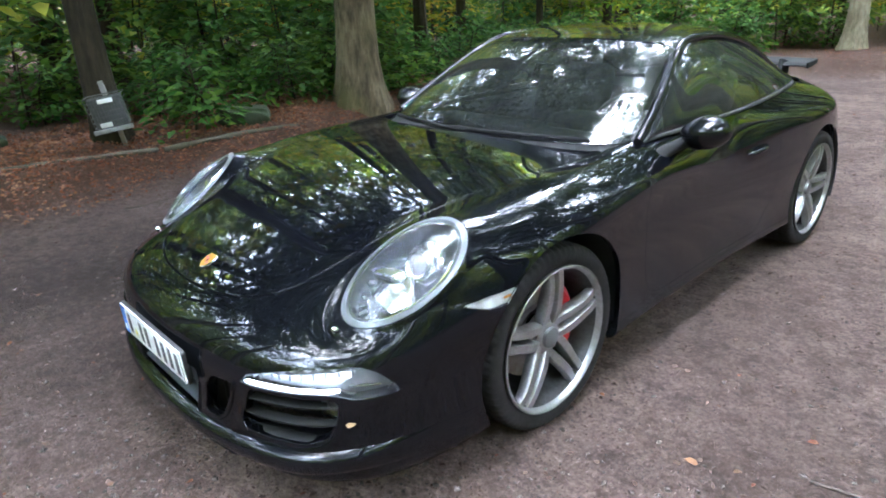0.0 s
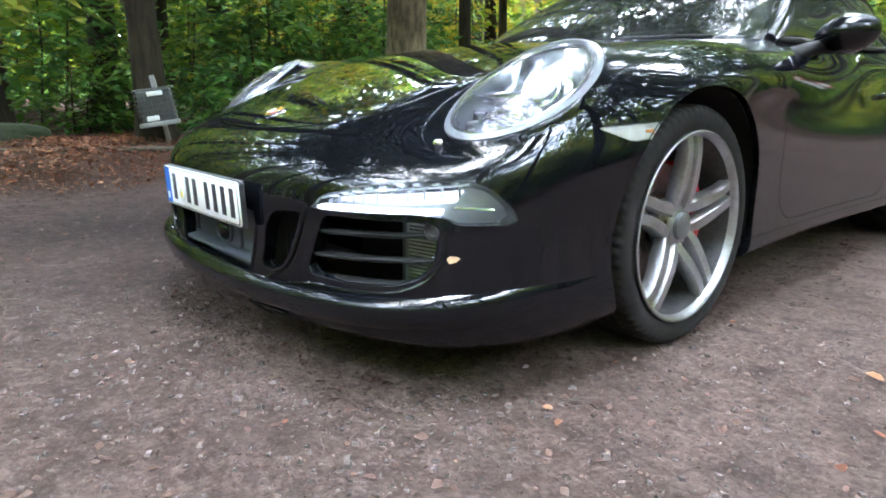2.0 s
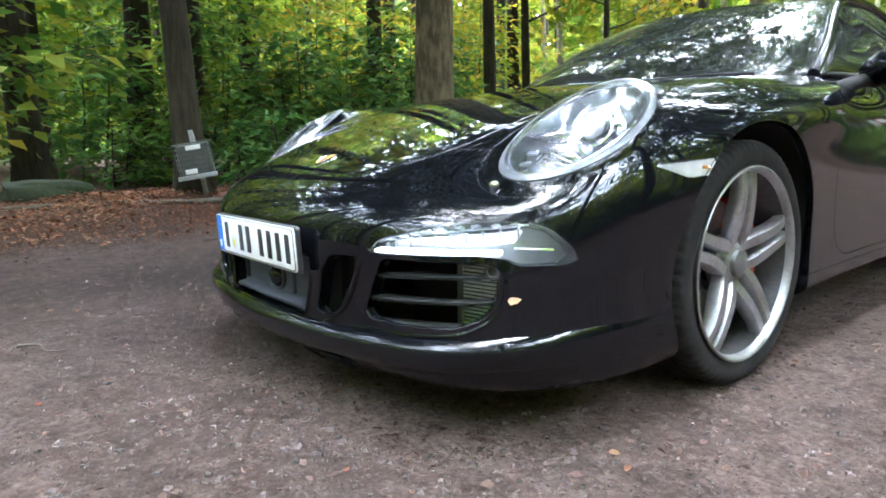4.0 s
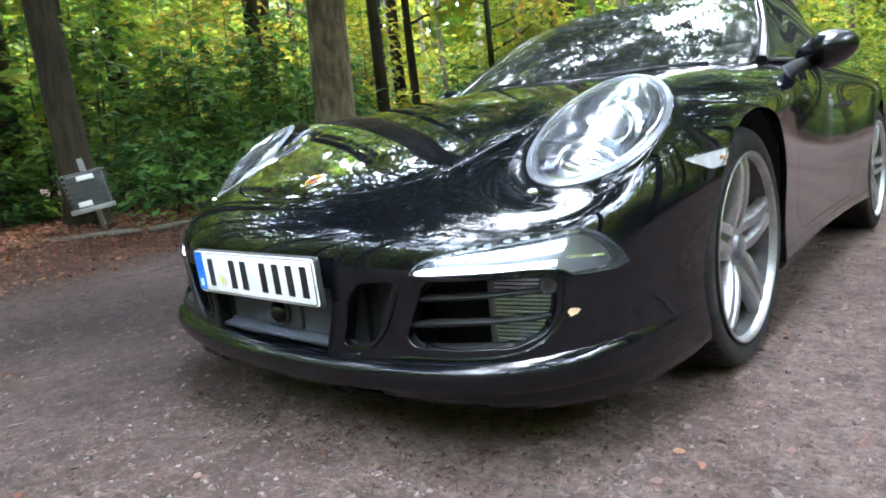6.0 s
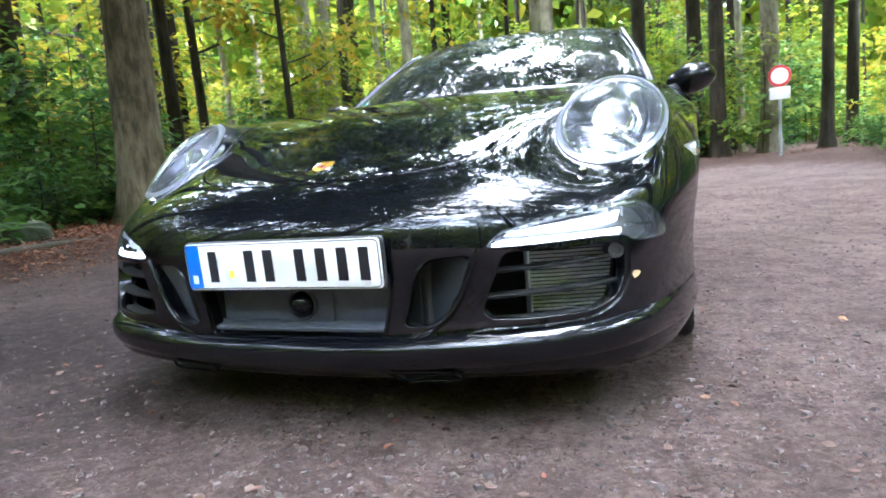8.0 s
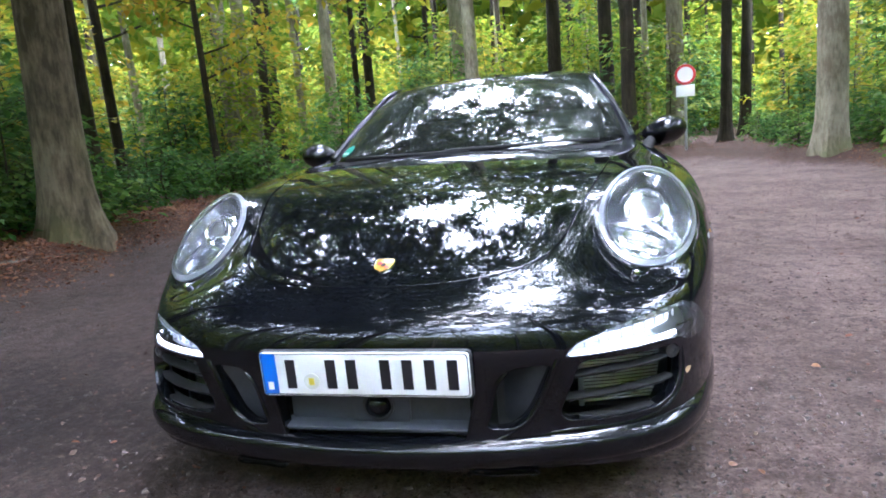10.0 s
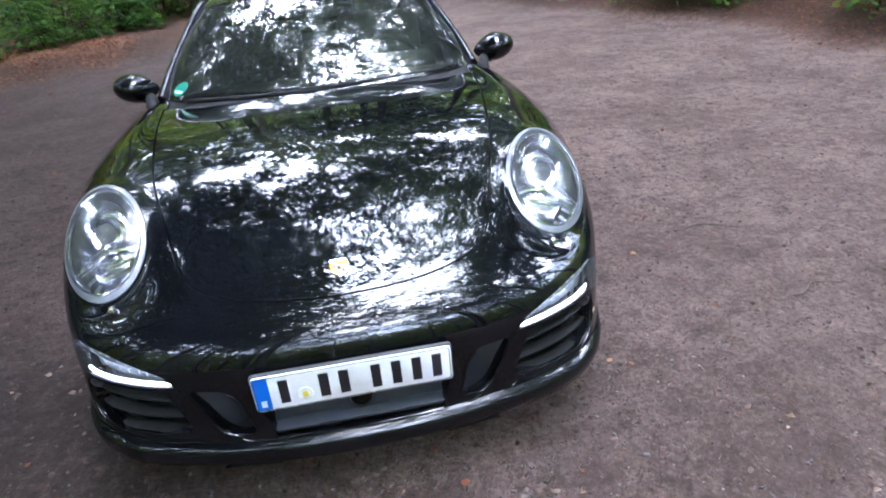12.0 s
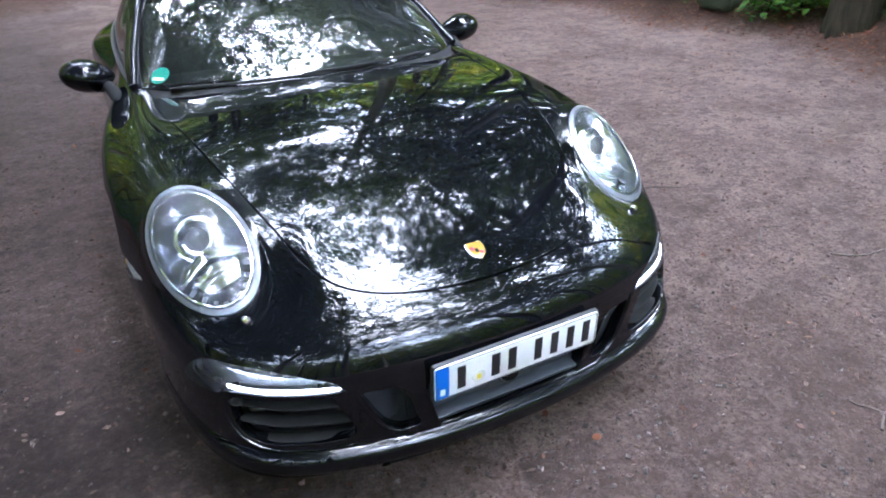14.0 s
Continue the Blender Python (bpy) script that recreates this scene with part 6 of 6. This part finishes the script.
for _ in range(900):
    a, d = g.uniform(0, 6.283), g.uniform(13, 38)
    x, y = d * math.cos(a), 3 + d * math.sin(a)
    if bank(np.array([[x, y]]))[0] > 6 and min(math.hypot(x - u, y - v) for u, v in done) > (2.6 if d < 30 else 3.4):
        done.append((x, y))
        put(KINDS["bddggp"[int(g.integers(6))]], x, y, g.uniform(0, 360), g.uniform(0.8, 1.2))
    if len(done) > 84:
        break


# slender stems between them, crowned far above
stem = make_tree(0.10, 16, DARK_BARK, CROWN, lean=(0.006, 0.008), crown_from=0.5, limbs=4, reach=2.2, per=5, size=0.3, seed=25, flare=1.3, label="slender dark forest stem, bare below its thin crown", sides=8)
ash = make_tree(0.12, 16, GREY_BARK, CROWN, lean=(-0.01, 0.0), crown_from=0.5, limbs=4, reach=2.2, per=5, size=0.3, seed=26, flare=1.3, label="slender pale forest stem, bare below its thin crown", sides=8)
for ob, (x, y) in zip((stem, ash), ((-4.6, 19.4), (-7.6, 16.4))):
    place(ob, x, y)
    tagged(ob, group="forest trees")
g = np.random.default_rng(33)
n = 0
for _ in range(800):
    a, d = g.uniform(0.75, 3.1), g.uniform(14, 34)
    x, y = d * math.cos(a), 1 + d * math.sin(a)
    if bank(np.array([[x, y]]))[0] > 3 and min(math.hypot(x - u, y - v) for u, v in done) > 1.5:
        done.append((x, y))
        put(ash if g.random() < 0.25 else stem, x, y, g.uniform(0, 360), g.uniform(0.75, 1.2))
        n += 1
    if n > 62:
        break

# ---- undergrowth ----
def make_sapling(height, n, per, size, leaf, seed, label):
    g = np.random.default_rng(seed)
    root = tagged(new("sapling"), label=label, category="shrub", group="undergrowth saplings")
    bm, br = bmesh.new(), []
    for stem in range(1 + n // 14):
        sx, sy = (0, 0) if stem == 0 else g.normal(0, 0.35, 2)
        top = Vector((sx + g.normal(0, 0.15), sy + g.normal(0, 0.15), height * g.uniform(0.75, 1.0)))
        base = Vector((sx, sy, -0.05))
        tube([base, base.lerp(top, 0.5) + Vector((g.normal(0, 0.04), g.normal(0, 0.04), 0)), top], [0.018, 0.012, 0.004], 6, bm)
        for k in range(n):
            f = 0.12 + 0.86 * k / n
            p = base.lerp(top, f)
            a = g.uniform(0, 6.283)
            ln = height * 0.42 * (1.1 - 0.7 * f) * g.uniform(0.6, 1.2) + 0.12
            e = p + Vector((math.cos(a) * ln, math.sin(a) * ln, ln * g.uniform(-0.02, 0.35)))
            tube([p, p.lerp(e, 0.5) + Vector((0, 0, 0.03)), e], [0.006, 0.004, 0.0015], 3, bm, cap=False)
            br.append((tuple(p), tuple(e)))
    part("stem", bm, DARK_BARK, root)
    add("foliage", leaf_mesh("foliage", **sprays(br, per, size * 1.15, 0.14, 0.42, seed)), leaf, root)
    return root


low = make_sapling(0.95, 22, 26, 0.098, UNDER, 41, "low dense green undergrowth on the leafy bank")
mid_s = make_sapling(1.9, 26, 20, 0.128, UNDER, 42, "leafy green beech sapling in the undergrowth")
tall = make_sapling(3.4, 30, 17, 0.15, CROWN, 43, "tall beech sapling with layered green leaves")
high = make_sapling(6.0, 34, 14, 0.17, AUTUMN, 44, "young beech with bright yellow-green leaves")
for ob, (x, y) in zip((low, mid_s, tall, high), ((-5.9, 2.5), (-6.6, 3.6), (-8.2, 6.0), (-10.4, 3.0))):
    place(ob, x, y)
g = np.random.default_rng(51)
count = {"low": 0, "mid": 0, "tall": 0, "high": 0}
spots = []
for _ in range(6000):
    a, d = g.uniform(0, 6.283), g.uniform(4.5, 30)
    x, y = d * math.cos(a), 4 + d * math.sin(a)
    bk = bank(np.array([[x, y]]))[0]
    if y < -5 or (y < -2 and bk < 3):
        continue
    left_side = x < 0 and y < 12
    if bk < (1.15 if left_side else 0.75 if x > 4.5 else 1.6) or (-5.9 < x < -4.1 and -0.7 < y < 2.4) or (3.4 < x < 5.2 and 9 < y < 12.2):
        continue
    if -2.6 < x < 4.5 and y > 12 and bk < 3.0:
        continue
    kind = "low" if bk < 2.0 else g.choice(["low", "mid", "mid", "tall"]) if bk < 4.5 else g.choice(["mid", "tall", "high", "high"])
    lim = {"low": 0.62, "mid": 0.85, "tall": 1.25, "high": 1.9}[kind]
    if count[kind] >= {"low": 70, "mid": 62, "tall": 52, "high": 60}[kind] or any(math.hypot(x - u, y - v) < lim for u, v in spots):
        continue
    spots.append((x, y))
    count[kind] += 1
    turn, size = g.uniform(0, 360), g.uniform(0.8, 1.2)
    if math.hypot(x - 6.25, y - 2.9) > 0.85:
        put({"low": low, "mid": mid_s, "tall": tall, "high": high}[kind], x, y, turn, size)

for x, y in ((6.55, 3.95), (6.9, 4.35), (7.3, 3.4), (7.0, 5.2), (6.0, 8.4), (5.7, 9.3), (6.6, 6.6), (6.3, 4.15), (6.75, 3.55), (6.75, 2.5), (6.95, 2.95)):
    put(low, x, y, g.uniform(0, 360), g.uniform(0.6, 0.8))

# far woods
g = np.random.default_rng(61)
n = 170000
a, d = g.uniform(0, 6.283, n), g.uniform(28, 60, n)
far = leaf_mesh("far_woods", np.column_stack([d * np.cos(a), 3 + d * np.sin(a), 0.4 + 19 * g.random(n) ** 1.2]), g.uniform(0, 6.3, n), g.normal(0, 0.8, n), g.normal(0, 0.9, n), g.uniform(0.6, 1.5, n), g.uniform(0.45, 1.1, n))
tagged(add("far_woods", far, leaf_material("distant_leaf", [(0.03, 0.07, 0.007), (0.06, 0.115, 0.008), (0.11, 0.155, 0.009), (0.18, 0.19, 0.011), (0.27, 0.20, 0.012)], 0.75, 0.5)), label="yellow-green foliage of the distant woods", category="trees", kind="stuff")

# ---- things at the edge of the clearing ----
def gz(x, y):
    return float(ground_z(np.array([[x, y]]))[0])


MOSSY = material("mossy_stone", (0.040, 0.044, 0.024), 0.9, vary=(0.02, 0.034, 0.011), scale=5, bump=0.02, bump_scale=18)


def boulder(x, y, sx, sy, sz, turn, seed, label, lift=0.34):
    g = np.random.default_rng(seed)
    bm = bmesh.new()
    bmesh.ops.create_icosphere(bm, subdivisions=4, radius=1)
    ph = g.uniform(0, 6, 6)
    for v in bm.verts:
        p = v.co.copy()
        q = Vector([math.copysign(abs(c) ** 0.45, c) for c in p])
        w = 1 + 0.07 * math.sin(3 * p.x + ph[0]) * math.sin(4 * p.y + ph[1]) + 0.05 * math.sin(7 * p.z + 5 * p.x + ph[2]) + 0.025 * math.sin(13 * p.y + ph[3])
        v.co = Vector((q.x * sx / 2, q.y * sy / 2, q.z * sz / 2)) * w
    ob = part("boulder", bm, MOSSY, at=pose(x, y, gz(x, y) + sz * lift, 3, 2, turn))
    return tagged(ob, label=label, category="stone", group="edge stones")


boulder(-5.32, 0.2, 0.74, 0.38, 0.32, 80, 1, "squared mossy boulder on the leafy bank", 0.04)
boulder(-4.75, 2.75, 0.58, 0.34, 0.22, 60, 2, "low mossy stone half buried in leaves")
boulder(6.1, 4.75, 0.5, 0.45, 0.36, 20, 3, "mossy stone at the verge beside the tree")

LOGWOOD = material("weathered_log", (0.04, 0.032, 0.022), 0.85, vary=(0.06, 0.055, 0.036), scale=9, bump=0.01, bump_scale=40)
for pts in ([(-4.35, -0.9), (-4.28, 0.4), (-4.27, 1.6)], [(-4.28, 1.66), (-4.33, 2.8), (-4.42, 4.0)]):
    c = curve_pts([(x, y, gz(x, y) + 0.012) for x, y in pts], 12)
    tagged(part("edging_log", tube(c, [0.028 + 0.004 * math.sin(k * 2.1) for k in range(12)], 12), LOGWOOD), label="weathered log edging the leafy bank", category="log", group="edging logs")

# litter basket on a leaning post
WIRE = material("grey_wire", (0.08, 0.085, 0.08), 0.5, 0.5, vary=(0.10, 0.10, 0.09), scale=20)
bx, by = -4.42, 1.36
basket = tagged(new("litter_basket"), label="grey wire litter basket on a leaning post by the tree", category="litter bin")
tilt = pose(bx, by, gz(bx, by) - 0.02, 4, -9, 62)
basket.matrix_world = tilt @ Matrix.Scale(0.86, 4)
part("post", box_bm(0.045, 0.045, 0.72, 0.006, m=pose(0.0, 0.09, 0.33)), material("grey_post", (0.28, 0.27, 0.25), 0.7, vary=(0.2, 0.19, 0.17), scale=18), basket, "weathered grey post")
part("post_cap", box_bm(0.05, 0.02, 0.14, 0.004, m=pose(0.0, 0.06, 0.66)), material("label_plate", (0.30, 0.31, 0.31), 0.5, 0.3, vary=(0.22, 0.22, 0.22), scale=30), basket, "pale metal plate")
W0, W1, Z0, Z1 = 0.17, 0.19, 0.24, 0.60
for k in range(15):
    f = k / 14
    z, w = Z0 + (Z1 - Z0) * f, W0 + (W1 - W0) * f
    if k % 2 == 0:
        q = [(-w, -0.13, z), (w, -0.13, z), (w, 0.05, z), (-w, 0.05, z), (-w, -0.13, z)]
        part("wire_hoop", tube(q, 0.006 if k in (0, 14) else 0.0028, 5), WIRE, basket)
for k in range(13):
    f = -1 + 2 * k / 12
    for y in (-0.13, 0.05):
        part("wire_bar", tube([(f * W0, y, Z0), (f * W1, y, Z1)], 0.0028, 5), WIRE, basket)
part("basket_lining", box_bm(0.33, 0.16, 0.33, 0.02, m=pose(0, -0.04, 0.42)), material("dark_bag", (0.03, 0.032, 0.03), 0.5, vary=(0.055, 0.058, 0.055), scale=12, bump=0.01, bump_scale=30), basket, "dark bag inside the basket")
part("basket_rim", box_bm(0.40, 0.02, 0.045, 0.006, m=pose(0, -0.138, Z0 + 0.01)), material("pale_strip", (0.24, 0.245, 0.24), 0.5, vary=(0.16, 0.16, 0.155), scale=20), basket, "pale lower strip")
part("notice", box_bm(0.15, 0.006, 0.045, 0.002, m=pose(0.02, -0.14, 0.555)), material("paper_white", (0.7, 0.71, 0.7), 0.6), basket, "white notice strip")
part("sticker", box_bm(0.12, 0.006, 0.05, 0.002, m=pose(-0.05, -0.142, 0.31)), material("paper_grey", (0.6, 0.61, 0.6), 0.6), basket, "pale torn sticker")

# road sign: round, white with a red ring, and a plate below
sx, sy = 2.75, 15.6
sign = tagged(new("road_sign"), label="round white traffic sign with red ring on a grey pole", category="road sign")
sign.matrix_world = pose(sx, sy, gz(sx, sy), 0, 0, -8)
POLE = material("galvanised", (0.42, 0.43, 0.44), 0.45, 0.7, vary=(0.33, 0.34, 0.35), scale=20)
part("pole", tube([(0, 0, -0.2), (0, 0, 2.02)], 0.032, 14), POLE, sign)
part("disc", lathe([(0.0, 0.0), (0.237, 0.0), (0.241, -0.004), (0.237, -0.012), (0.0, -0.012)], 40, m=pose(0, -0.045, 1.74, 90, 0, 0)), material("sign_white", (0.8, 0.8, 0.8), 0.4), sign)
part("red_ring", lathe([(0.18, 0.0), (0.18, 0.004), (0.2375, 0.004), (0.239, 0.0)], 40, m=pose(0, -0.0455, 1.74, 90, 0, 0)), material("sign_red", (0.62, 0.05, 0.05), 0.35), sign, "red ring")
part("lower_plate", box_bm(0.42, 0.008, 0.27, 0.003, m=pose(0, -0.045, 1.36)), material("plate_pale", (0.75, 0.76, 0.76), 0.45, vary=(0.68, 0.69, 0.69), scale=10), sign, "white supplementary plate")
